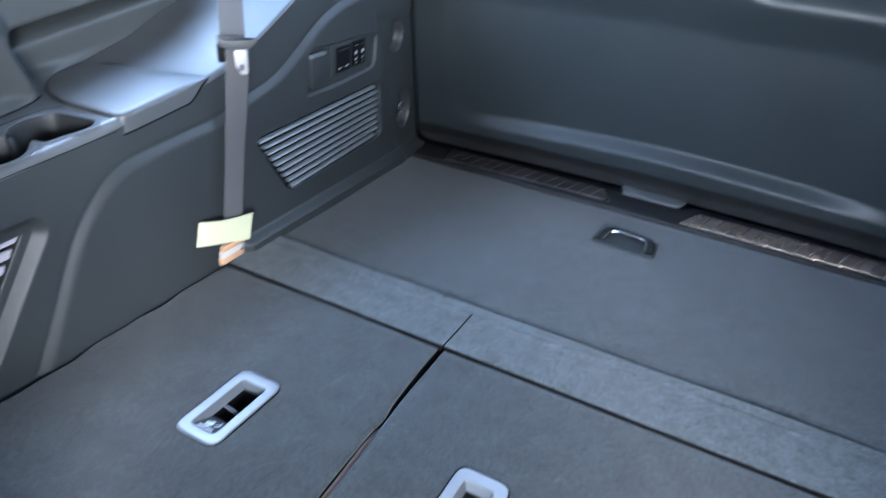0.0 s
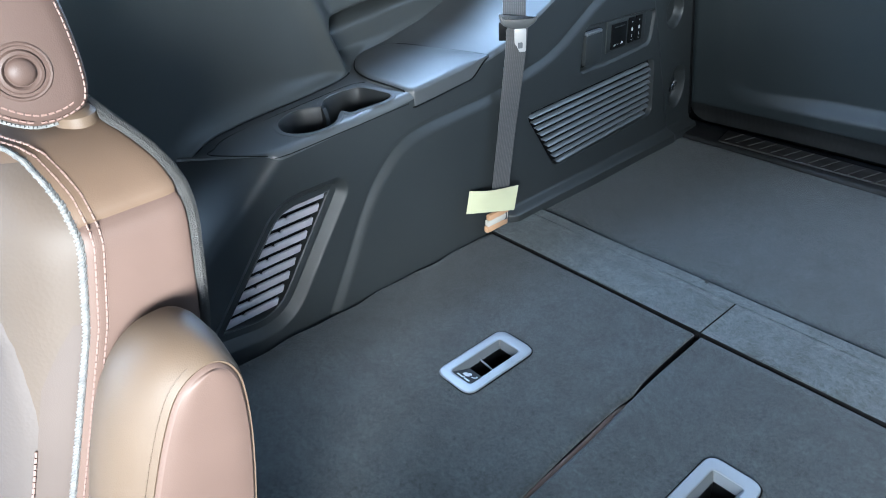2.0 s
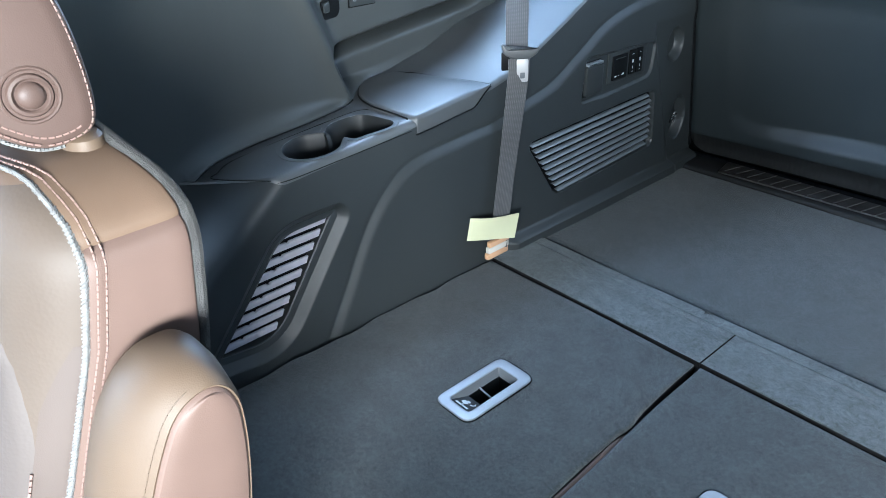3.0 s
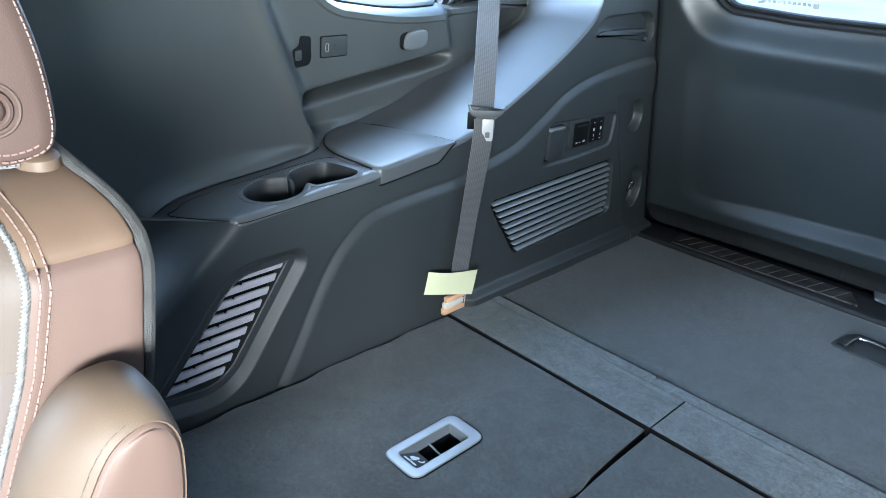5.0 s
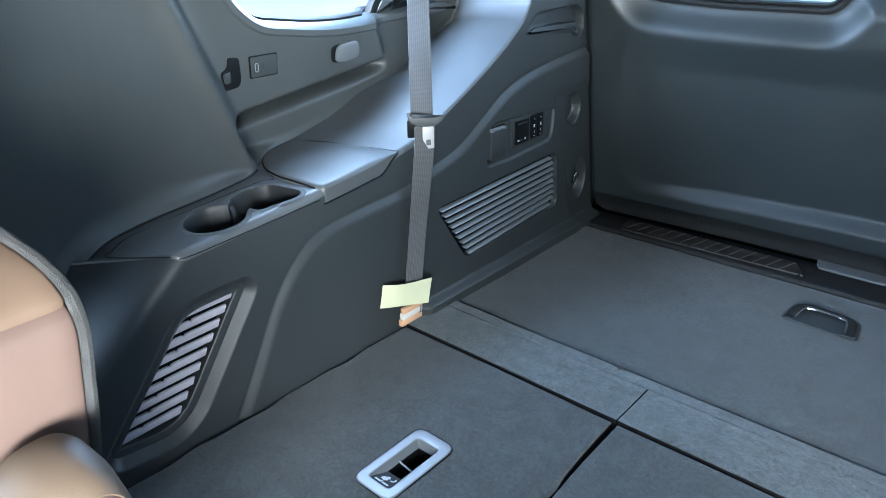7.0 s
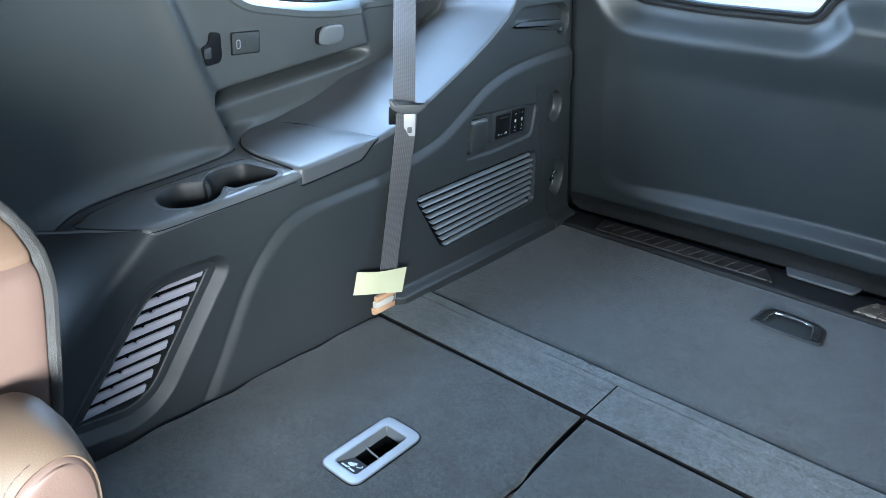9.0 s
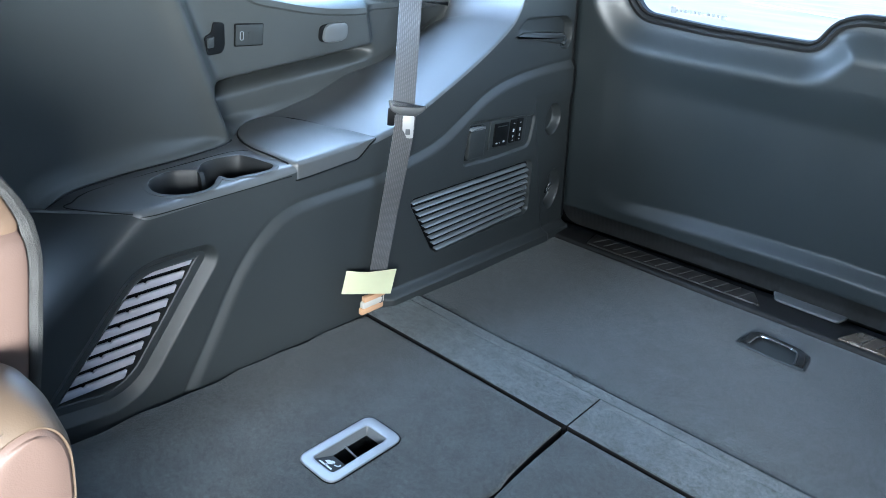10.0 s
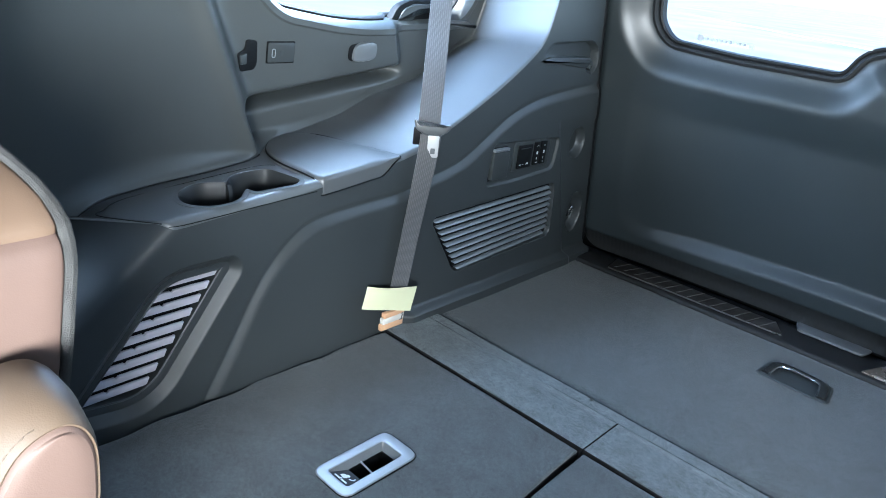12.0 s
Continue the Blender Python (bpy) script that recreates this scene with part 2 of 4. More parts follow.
def inset(outline, d):
    """The outline moved inwards by d (outwards where d is negative)."""
    o = np.array(outline, float)
    area = 0.5 * np.sum(o[:, 0] * np.roll(o[:, 1], -1) - np.roll(o[:, 0], -1) * o[:, 1])
    t = np.roll(o, -1, axis=0) - np.roll(o, 1, axis=0)
    t /= np.linalg.norm(t, axis=1)[:, None] + 1e-9
    nrm = np.stack([-t[:, 1], t[:, 0]], 1) * (1 if area > 0 else -1)
    return o + nrm * d


def slab(outline, depth, bevel, frame_of):
    """A plate with a rounded front edge: frame_of(u, v, w) lays the plane's u, v and the height w into the world."""
    loops = []
    for ins, w in ((0, 0), (0, depth - bevel), (bevel * 0.3, depth - bevel * 0.3), (bevel, depth)):
        loops.append([frame_of(u, v, w) for u, v in inset(outline, ins)])
    return loft(loops)


def on_wall(x0=0.0):
    return lambda u, v, w: (x0 + w, u, v)


def on_floor(z0=0.0):
    return lambda u, v, w: (u, v, z0 + w)


def box(lo, hi, bevel=0.003):
    bm = bmesh.new()
    bmesh.ops.create_cube(bm, size=1)
    for v in bm.verts:
        v.co = [lo[i] + (v.co[i] + 0.5) * (hi[i] - lo[i]) for i in range(3)]
    if bevel:
        bmesh.ops.bevel(bm, geom=bm.edges[:], offset=bevel, segments=2, affect="EDGES", profile=0.5)
    return bm


def rect(u0, v0, u1, v1):
    return [(u0, v0), (u1, v0), (u1, v1), (u0, v1)]


def ss(a, b, v):
    """Smooth step from 0 at a to 1 at b."""
    t = np.clip((v - a) / (b - a), 0, 1)
    return t * t * (3 - 2 * t)


def away(poly, u, v):
    """Signed distance from a closed outline: negative inside."""
    p = np.array(poly, float)
    best, inside = np.full(u.shape, 1e9), np.zeros(u.shape, bool)
    for a, b in zip(p, np.roll(p, -1, axis=0)):
        d = b - a
        t = np.clip(((u - a[0]) * d[0] + (v - a[1]) * d[1]) / (d @ d + 1e-12), 0, 1)
        best = np.minimum(best, np.hypot(u - a[0] - t * d[0], v - a[1] - t * d[1]))
        hit = ((a[1] > v) != (b[1] > v)) & (u < (b[0] - a[0]) * (v - a[1]) / (b[1] - a[1] + 1e-12) + a[0])
        inside ^= hit
    return np.where(inside, -best, best)


def grid(px, py, pz, keep=None):
    """A skin over three equal arrays of coordinates; keep says which faces stay."""
    r, c = px.shape
    verts = np.stack([px, py, pz], -1).reshape(-1, 3)
    i, j = np.meshgrid(np.arange(r - 1), np.arange(c - 1), indexing="ij")
    a = i * c + j
    f = np.stack([a, a + 1, a + c + 1, a + c], -1)
    f = f[keep] if keep is not None else f.reshape(-1, 4)
    used = np.unique(f)
    remap = np.full(len(verts), -1)
    remap[used] = np.arange(len(used))
    return verts[used], remap[f]


def curve(knots, v):
    k = np.array(knots)
    return np.interp(v, k[:, 0], k[:, 1])


def soft_curve(knots, v, width):
    return sum(curve(knots, v + d * width) for d in (-1, -0.6, -0.2, 0.2, 0.6, 1)) / 6


# ---- side trim: one moulded shape in three panels ----
CENTRE = 0.658
EDGE = [(-0.7, 0.300), (-0.45, 0.322), (-0.33, 0.3328), (-0.18, 0.3463), (-0.09, 0.356), (0.011, 0.368), (0.06, 0.380), (0.115, 0.401), (0.17, 0.425), (0.227, 0.453),
        (0.288, 0.485), (0.345, 0.518), (0.39, 0.549), (0.423, 0.576), (0.445, 0.62), (0.462, 0.72), (0.485, 1.0), (0.9, 1.0)]
FOOT_X = [(-0.80, -0.080), (-0.62, -0.105), (-0.53, -0.128), (-0.48, -0.142), (-0.41, -0.149), (-0.30, -0.150), (-0.22, -0.156), (-0.185, -0.172), (-0.15, -0.210), (-0.10, -0.235), (0.0, -0.240), (0.4, -0.235), (0.5, -0.2), (0.9, -0.2)]
PILLAR_X = [(-0.80, -0.094), (-0.62, -0.119), (-0.53, -0.141), (-0.46, -0.157), (-0.34, -0.164), (-0.22, -0.170), (-0.17, -0.178), (0.0, -0.20)]
FOOT_Z = [(-0.75, 0.12), (-0.62, 0.235), (-0.565, 0.283), (-0.535, 0.305), (-0.515, 0.316), (-0.485, 0.3235), (-0.41, 0.3310), (-0.30, 0.340), (-0.2, 0.350), (-0.15, 0.355), (-0.05, 0.368), (0.05, 0.392), (0.14, 0.43), (0.255, 0.455), (0.44, 0.55), (0.47, 0.70), (0.50, 1.0), (0.9, 1.0)]
STEP = [(-0.423, -0.08), (-0.391, -0.011), (-0.348, 0.066), (-0.290, 0.174), (-0.238, 0.234), (-0.183, 0.266), (-0.082, 0.277), (0.031, 0.285), (0.092, 0.302),
        (0.189, 0.326), (0.272, 0.371), (0.36, 0.419), (0.482, 0.447), (0.70, 0.466), (0.9, 0.468)]
GRILLE = rounded([(-0.452, 0.222), (-0.346, 0.225), (-0.487, 0.026), (-0.600, 0.040)], [0.034, 0.010, 0.065, 0.012], 8)
VENT = rounded([(0.112, 0.222), (0.552, 0.236), (0.566, 0.095), (0.205, 0.080)], 0.02)
POCKET = rounded([(0.278, 0.268), (0.372, 0.266), (0.530, 0.276), (0.540, 0.352), (0.290, 0.362)], [0.01, 0.03, 0.02, 0.012, 0.012])
BAG_HOOK = rounded([(0.425, 0.546), (0.457, 0.574), (0.625, 0.577), (0.652, 0.560), (0.660, 0.518), (0.640, 0.500), (0.612, 0.508), (0.604, 0.536)], 0.012)


FIELD_LOW = np.vstack([smooth(STEP, 4), [(0.9, -0.3), (-0.43, -0.3)]])


def tailgate_plane(z):
    return 0.772 - 0.17 * z


def lower_x(y, z):
    """How far the lower panel stands inboard."""
    front = (-0.447 - (0.316 - z) * 1.2) - y
    x = -0.0125 * np.log1p(np.exp(np.clip(front / 0.010, -40, 40)))
    field = away(FIELD_LOW, y, z)
    x = x - 0.005 + 0.0075 * ss(0.010, -0.012, field) - 0.0012 * np.exp(-((field - 0.009) / 0.004) ** 2)
    x = x - 0.018 * np.clip((0.023 - away(GRILLE, y, z)) / 0.019, 0, 1)
    x = x - 0.016 * ss(0.003, -0.003, away(VENT, y, z))
    x = x - 0.006 * ss(0.003, -0.003, away(POCKET, y, z))
    x = x - (0.002 + 0.018 * ss(0.44, 0.62, y)) * ss(0.002, -0.004, away(BAG_HOOK, y, z))
    crease = 0.572 + (0.247 - z) * 0.33
    x = x - 0.004 * ss(0.0, 0.010, y - crease) * ss(0.40, 0.37, z)
    x = x - 0.022 * ss(1.0, 0.72, np.hypot((y - 0.628) / 0.036, (z - 0.330) / 0.042))
    x = x - 0.026 * ss(1.0, 0.75, np.hypot((y - 0.676) / 0.036, (z - 0.135) / 0.058))
    x = x + 0.024 * ss(0.032, 0.016, z) * ss(0.03, 0.07, y)
    return x


# the quarter window's outline, on the upper panel
WINDOW = rounded([(-0.31, 0.95), (-0.20, 0.650), (-0.145, 0.602), (0.02, 0.578), (0.20, 0.582), (0.385, 0.590), (0.428, 0.66), (0.43, 0.95)], 0.07, 6)


def upper_x(y, z):
    """How far the pillar and the window panel stand inboard."""
    ridge = -0.184 - (z - 0.335) * 0.45
    lean = 0.09 * (z - 0.33)
    pillar = soft_curve(PILLAR_X, np.minimum(y, -0.15), 0.07) + lean
    pillar = pillar + 0.05 * ss(0.0, 0.25, z - 0.34) * np.clip((-0.22 - y) / 0.5, 0, 1.2) ** 1.3
    slot = 0.438 + 0.13 * (y + 0.2)
    reach = ss(0.215, 0.150, y + 0.35 * (z - 0.50))
    behind = ss(0.0, 0.05, y - ridge)
    panel = -0.246 + lean + 0.052 * ss(-0.014, 0.024, z - slot) * reach
    panel = panel - 0.075 * np.exp(-((z - slot + 0.006) / 0.013) ** 2) * behind * reach
    t = ss(-0.010, 0.040, y - ridge)
    return pillar * (1 - t) + panel * t + 0.014 * np.exp(-((y - ridge) / 0.030) ** 2)


ys = np.concatenate([np.arange(-0.72, 0.50, 0.0025), np.linspace(0.50, 0.772, 110)])
zE, zF, xF = soft_curve(EDGE, ys, 0.012), soft_curve(FOOT_Z, ys, 0.015), soft_curve(FOOT_X, ys, 0.02)
R = 0.014 - 0.003 * ss(-0.20, -0.12, ys) - 0.005 * ss(0.05, 0.20, ys) - 0.010 * ss(-0.435, -0.462, ys)

side_trim = thing("side_trim", "charcoal moulded plastic quarter trim of a car's load bay", "car trim", kind="structure")
rows_a = np.arange(-0.06, 0.996, 0.0025)[:, None]
top_a = zE - R
ZA = np.minimum(np.repeat(rows_a, len(ys), 1), top_a)
YA = np.repeat(ys[None], len(rows_a), 0)
YA = YA + ss(0.50, 0.772, YA) * (tailgate_plane(ZA) - 0.012 - 0.772)
XA = lower_x(YA, ZA)
keep = (away(GRILLE, (YA[:-1, :-1] + YA[1:, 1:]) / 2, (ZA[:-1, :-1] + ZA[1:, 1:]) / 2) > 0.0) & ((ZA[1:, 1:] > ZA[:-1, 1:] + 1e-6) | (ZA[1:, :-1] > ZA[:-1, :-1] + 1e-6))
part("lower_panel", grid(XA, YA, ZA, keep), TRIM, side_trim, "charcoal plastic lower quarter panel with a recessed field")

up = np.linspace(0.04, 0.93, 60)
# Black strip added to fill in the dark of the gap beside the tailgate.
part("corner_gap", tube(np.stack([lower_x(tailgate_plane(up) - 0.014, up) - 0.001, tailgate_plane(up) - 0.010, up], 1), 0.0045, 8), BLACK, side_trim, "black strip standing in for the dark gap between trim and tailgate")

x0 = lower_x(ys, zE - R)
arc = np.linspace(0, math.pi / 2, 7)
over = np.linspace(0, 1, 40)[1:]
foot = np.minimum(xF, x0 - R - 0.004)
XB = [x0 - R * (1 - math.cos(a)) for a in arc] + [(x0 - R) + t * (foot - x0 + R) for t in over]
ZB = [zE - R + R * math.sin(a) for a in arc] + [zE + t * (zF - zE) + 0.008 * math.sin(math.pi * t) * ss(-0.13, -0.05, ys) for t in over]
YB = [YA[-1]] * len(XB)
XB, YB, ZB = np.array(XB + [foot - 0.03]), np.array(YB + [YA[-1]]), np.array(ZB + [ZB[-1] - 0.002])


def ledge_z(x, y):
    """The tray's plane."""
    return 0.3625 + 0.09 * y - 0.03 * x


def lid_z(x, y):
    """The lid follows the ledge's surface."""
    zed, zfo, xfo = (float(soft_curve(k, np.array([y]), 0.012)[0]) for k in (EDGE, FOOT_Z, FOOT_X))
    t = min(max((-x - 0.008) / (-xfo - 0.008), 0.0), 1.0)
    return zed + t * (zfo - zed) + 0.0012 + 0.0034 * float(ss(0.01, -0.06, np.array([y]))[0]) + 0.005 * math.sin(math.pi * t)


LID = smooth([(-0.0030, -0.152), (-0.0030, -0.06), (-0.0030, -0.015), (-0.0034, 0.006), (-0.0060, 0.0110), (-0.014, 0.0085), (-0.035, 0.000), (-0.079, -0.020), (-0.128, -0.037), (-0.178, -0.052), (-0.207, -0.068), (-0.224, -0.100), (-0.214, -0.138), (-0.168, -0.174),
              (-0.105, -0.190), (-0.040, -0.182), (-0.009, -0.173)], 6, True)
ZB = np.where(np.arange(len(XB))[:, None] >= 7, ZB - 0.010 * ss(-0.006, -0.016, away(LID, XB, YB)), ZB)
TRAY_OUT = rounded([(0.020, -0.452), (0.020, -0.168), (-0.105, -0.186), (-0.124, -0.215), (-0.127, -0.30), (-0.126, -0.44), (-0.121, -0.480), (-0.088, -0.515)], [0.01, 0.01, 0.02, 0.03, 0.05, 0.05, 0.03, 0.006])
WELL = smooth([(-0.028, -0.203), (-0.019, -0.222), (-0.026, -0.262), (-0.030, -0.284), (-0.048, -0.292), (-0.040, -0.304), (-0.026, -0.318), (-0.018, -0.340), (-0.024, -0.370), (-0.046, -0.392), (-0.072, -0.396),
               (-0.098, -0.384), (-0.112, -0.358), (-0.110, -0.334), (-0.096, -0.312), (-0.092, -0.303), (-0.108, -0.286), (-0.113, -0.262), (-0.106, -0.228), (-0.092, -0.214), (-0.050, -0.204)], 6, True)
in_tray = ((away(TRAY_OUT, XB, YB) < 0.0) & (ZB > 0.312 + 0.06 * (YB + 0.44)))[:-1, :-1]
open_top = (away(WELL, XB, YB) > 0.004)[:-1, :-1]
part("ledge", grid(XB, YB, ZB, open_top & ~in_tray), TRIM_LIGHTER, side_trim, "smooth sloping charcoal ledge rising to the rear pillar")

rows_d = np.linspace(0, 1, 210)[:, None]
YD = np.repeat(ys[None], 210, 0)
ZD = zF + rows_d * (1.04 - zF)
XD = upper_x(YD, ZD)
base = np.maximum(xF - 0.004, foot)
XD = base + (XD - base) * ss(0, 0.02 + 0.03 * ss(-0.2, -0.4, YD), ZD - zF)
XD = XD + 0.004 * np.exp(-((ZD - zF - 0.004) / 0.006) ** 2) * ss(-0.16, -0.21, YD)
keep = (away(WINDOW, YD, ZD)[:-1, :-1] > 0.013) & (YD[:-1, :-1] < 0.50)
part("upper_panel", grid(XD, YD, ZD, keep), PILLAR, side_trim, "dark pillar cover and window panel")


def ring(outline, profile, lay):
    """A frame along a closed outline; the profile holds (outwards, height) pairs."""
    loops = [[lay(u, v, h) for u, v in inset(outline, -o)] for o, h in profile]
    n = len(outline)
    verts = [v for lp in loops for v in lp]
    faces = [(i * n + k, i * n + (k + 1) % n, (i + 1) * n + (k + 1) % n, (i + 1) * n + k) for i in range(len(loops) - 1) for k in range(n)]
    return verts, faces


def on_upper(u, v, w):
    return (float(upper_x(np.array([u]), np.array([v]))[0]) + w, u, v)


quarter_window = thing("window_1", "quarter window with pale daylight behind its glass", "window", kind="structure")
part("window_frame", ring(WINDOW, [(0.020, -0.002), (0.014, 0.003), (0.004, 0.002), (-0.006, -0.010), (-0.010, -0.050)], on_upper), PILLAR, quarter_window, "rounded charcoal reveal")
part("seal", ring(WINDOW, [(-0.006, -0.036), (-0.012, -0.034), (-0.016, -0.040), (-0.016, -0.055)], on_upper), RUBBER, quarter_window, "black rubber seal")
pane = part("pane", ([on_upper(u, v, -0.045) for u, v in inset(WINDOW, -0.01)], [tuple(range(len(WINDOW)))]), GLASS, quarter_window)
pane.visible_shadow = False

line = np.arange(-0.446, -0.176, 0.006)
low_edge = 0.3140 + 0.058 * (line + 0.441)
part("ledge_seam", tube(np.stack([lower_x(line, low_edge) + 0.0004, line, low_edge], 1), 0.0008, 6), BLACK, side_trim, "thin dark joint under the ledge")
near = (ys > -0.62) & (ys < -0.19)
part("foot_seam", tube(np.stack([base[near] + 0.003, ys[near], zF[near] + 0.0005], 1), 0.0022, 6), BLACK, side_trim, "dark joint along the pillar foot")

# cup holder tray, let into the ledge
tray = thing("cup_holder_tray", "satin black cup holder tray let into the side ledge", "cup holder")
part("tray_plate", grid(XB, YB, ZB, open_top & in_tray), TRAY_TOP, tray)
rim_path = smooth([(-0.010, -0.457), (-0.088, -0.514), (-0.104, -0.500), (-0.120, -0.476), (-0.126, -0.43), (-0.127, -0.30), (-0.124, -0.222), (-0.110, -0.196)], 8)
part("tray_joint", tube([(u, v, ledge_z(u, v) - 0.0002) for u, v in rim_path], 0.0009, 6), BLACK, tray, "fine dark joint round the tray")
lip = [[(u, v, ledge_z(u, v) + h) for u, v in inset(WELL, i)] for i, h in ((-0.0100, -0.0004), (-0.0090, 0.0006), (-0.0020, 0.0009), (-0.0008, 0.0003), (0.0004, -0.002), (0.0014, -0.010), (0.003, -0.040), (0.004, -0.085))]
part("well_rim", loft(lip[:4], True, False), TRAY_TOP, tray)
# Well walls and floor are coloured darker than the plate to deepen their shade.
part("well", loft(lip[3:], True, False), TRAY, tray, "moulded well of a round and a square holder, darkened for its depth")
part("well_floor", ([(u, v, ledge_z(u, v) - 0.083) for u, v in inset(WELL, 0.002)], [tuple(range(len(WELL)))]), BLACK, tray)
for y0, y1 in ((-0.306, -0.299),):
    clip = [[(x, y, ledge_z(x, y) + h) for y in (y0, y1)] + [(x, y, ledge_z(x, y) - 0.05) for y in (y1, y0)] for x, h in ((-0.108, -0.004), (-0.100, -0.002), (-0.086, -0.003), (-0.080, -0.012), (-0.078, -0.03))]
    part("cup_clip", loft(clip), TRAY, tray, "springy rib that holds a cup")

# ledge lid
lid = thing("ledge_lid", "soft charcoal lid over the ledge's storage bin", "lid")
centre = LID.mean(axis=0)
skirt = 0.0215 * ss(0.010, -0.040, LID[:, 1]) * ss(-0.020, -0.007, LID[:, 0])
edge_r = 0.0015 + 0.0075 * ss(0.0, -0.05, LID[:, 1]) * ss(-0.20, -0.15, LID[:, 0])
loops = []
for drop in (1.0, 0.5, 0.0):
    loops.append([(u, v, lid_z(u, v) - r - 0.003 * drop - sk * drop) for (u, v), sk, r in zip(LID, skirt, edge_r)])
normal = inset(LID, 1.0) - LID
for a in np.linspace(0.25, math.pi / 2, 6):
    o = LID + normal * (edge_r * (1 - math.cos(a)))[:, None]
    loops.append([(u, v, lid_z(u, v) - r + r * math.sin(a)) for (u, v), r in zip(o, edge_r)])
last = LID + normal * edge_r[:, None]
for k in np.linspace(0.92, 0.04, 12):
    ring_at = centre + (last - centre) * k
    loops.append([(u, v, lid_z(u, v) + 0.002 * (1 - k * k)) for u, v in ring_at])
part("lid_panel", loft(loops), TRIM_LIGHTER, lid)
front_edge = [i for i in range(len(LID)) if LID[i, 1] < -0.11 or LID[i, 0] > -0.0045]
start = next(i for i in front_edge if i - 1 not in front_edge and i > 5)
order = [(start + k) % len(LID) for k in range(len(front_edge))]
outer = inset(LID, -0.0012)
# A black cord stands in for the shade in the gap below the lid.
part("lid_gap_shade", tube([(outer[i][0], outer[i][1], lid_z(*outer[i]) - 0.0040 - 1.3 * skirt[i]) for i in order], 0.0017, 6), BLACK, lid, "black cord drawn as the shadow gap along the lid")

rest = [i % len(LID) for i in range(order[-1], order[-1] + len(LID) - len(order) + 2)]
part("rear_joint", tube([(outer[i][0], outer[i][1], lid_z(*outer[i]) - 0.0014) for i in rest], 0.0008, 6), BLACK, lid, "thin dark joint round the lid")

# front grille
grille = thing("speaker_grille", "slanted grille of grey slats in the side trim", "grille")
part("backing", slab(inset(GRILLE, -0.01), 0.004, 0.002, on_wall(-0.044)), BLACK, grille)
for i in range(9):
    f = (i + 0.45) / 9.2
    z = 0.223 - f * 0.186
    left = -0.455 - f * 0.146 - 0.026
    right = -0.352 - f * 0.140 + 0.003
    mid = (left + right) / 2
    top = [(right - 0.003, z + 0.0070), (mid + 0.003, z + 0.0062), (mid + 0.001, z + 0.0034), (mid - 0.002, z + 0.0034), (mid - 0.003, z + 0.0058), (left, z + 0.0054)]
    part("slat", slab([(left - 0.006, z - 0.0068), (right - 0.008, z - 0.0052)] + top, 0.005, 0.0006, on_wall(-0.0315)), SLAT, grille)


def on_lower(u, v, w):
    return (float(lower_x(np.array([u]), np.array([v]))[0]) + w, u, v)


part("grille_frame", ring(GRILLE, [(-0.0062, -0.020), (-0.0060, 0.0004), (-0.0045, 0.0014), (-0.0030, 0.0006), (0.0070, 0.0006), (0.0085, -0.001)], on_lower), TRIM, grille, "fine moulded bead round the slats")

# rear louvre vent
vent = thing("louvre_vent", "louvred air outlet with satin grey blades in the side trim", "vent")
part("backing", slab(inset(VENT, 0.001), 0.003, 0.001, on_wall(-0.0125)), BLACK, vent)
for i in range(9):
    f = i / 8
    z_l, z_r = 0.216 - f * 0.128, 0.229 - f * 0.122
    y_l, y_r = 0.113 + f * 0.090 + 0.004, 0.543 + f * 0.006 - (0.012 if i in (0, 8) else 0)
    pts = [(y_l + 0.006, z_l - 0.0026), (y_r, z_r - 0.0026), (y_r, z_r + 0.0022), (y_l, z_l + 0.0022)]
    verts = [(-0.0045, *p) for p in pts] + [(0.005, pts[0][0], pts[0][1] - 0.001), (0.005, pts[1][0], pts[1][1] - 0.001), (0.0005, pts[2][0], pts[2][1] - 0.001), (0.0005, pts[3][0], pts[3][1] - 0.001)]
    part("blade", (verts, [(0, 1, 5, 4), (1, 2, 6, 5), (2, 3, 7, 6), (3, 0, 4, 7), (4, 5, 6, 7)]), LOUVRE, vent)

# switch and socket panel
switch_panel = thing("switch_panel", "black switch panel with a hook flap and power sockets", "switch panel")
part("flap_gap", slab(rounded(rect(0.280, 0.277, 0.343, 0.353), 0.006), 0.004, 0.001, on_wall(-0.0050)), BLACK, switch_panel, "dark gap round the flap")
part("flap", slab(rounded(rect(0.284, 0.281, 0.340, 0.346), 0.006), 0.014, 0.003, on_wall(-0.0050)), TRIM, switch_panel, "folding bag hook flap")
part("flap_edge", slab(rounded(rect(0.287, 0.344, 0.338, 0.351), 0.002), 0.013, 0.003, on_wall(-0.0040)), SATIN, switch_panel, "pale upper edge of the flap")
part("bezel", slab(rounded(rect(0.366, 0.288, 0.508, 0.357), 0.005), 0.006, 0.002, on_wall(-0.0060)), TRIM, switch_panel)
part("socket", slab(rounded(rect(0.380, 0.294, 0.432, 0.348), 0.003), 0.003, 0.001, on_wall(0.0000)), BLACK, switch_panel, "black socket cover")
part("socket_lip", slab(rect(0.388, 0.340, 0.424, 0.342), 0.001, 0.0003, on_wall(0.0030)), TRIM, switch_panel)
for k in range(2):
    part("switch", slab(rounded(rect(0.440 + k * 0.026, 0.296, 0.462 + k * 0.026, 0.351), 0.003), 0.004, 0.001, on_wall(0.0000)), BLACK, switch_panel, "black rocker switch")
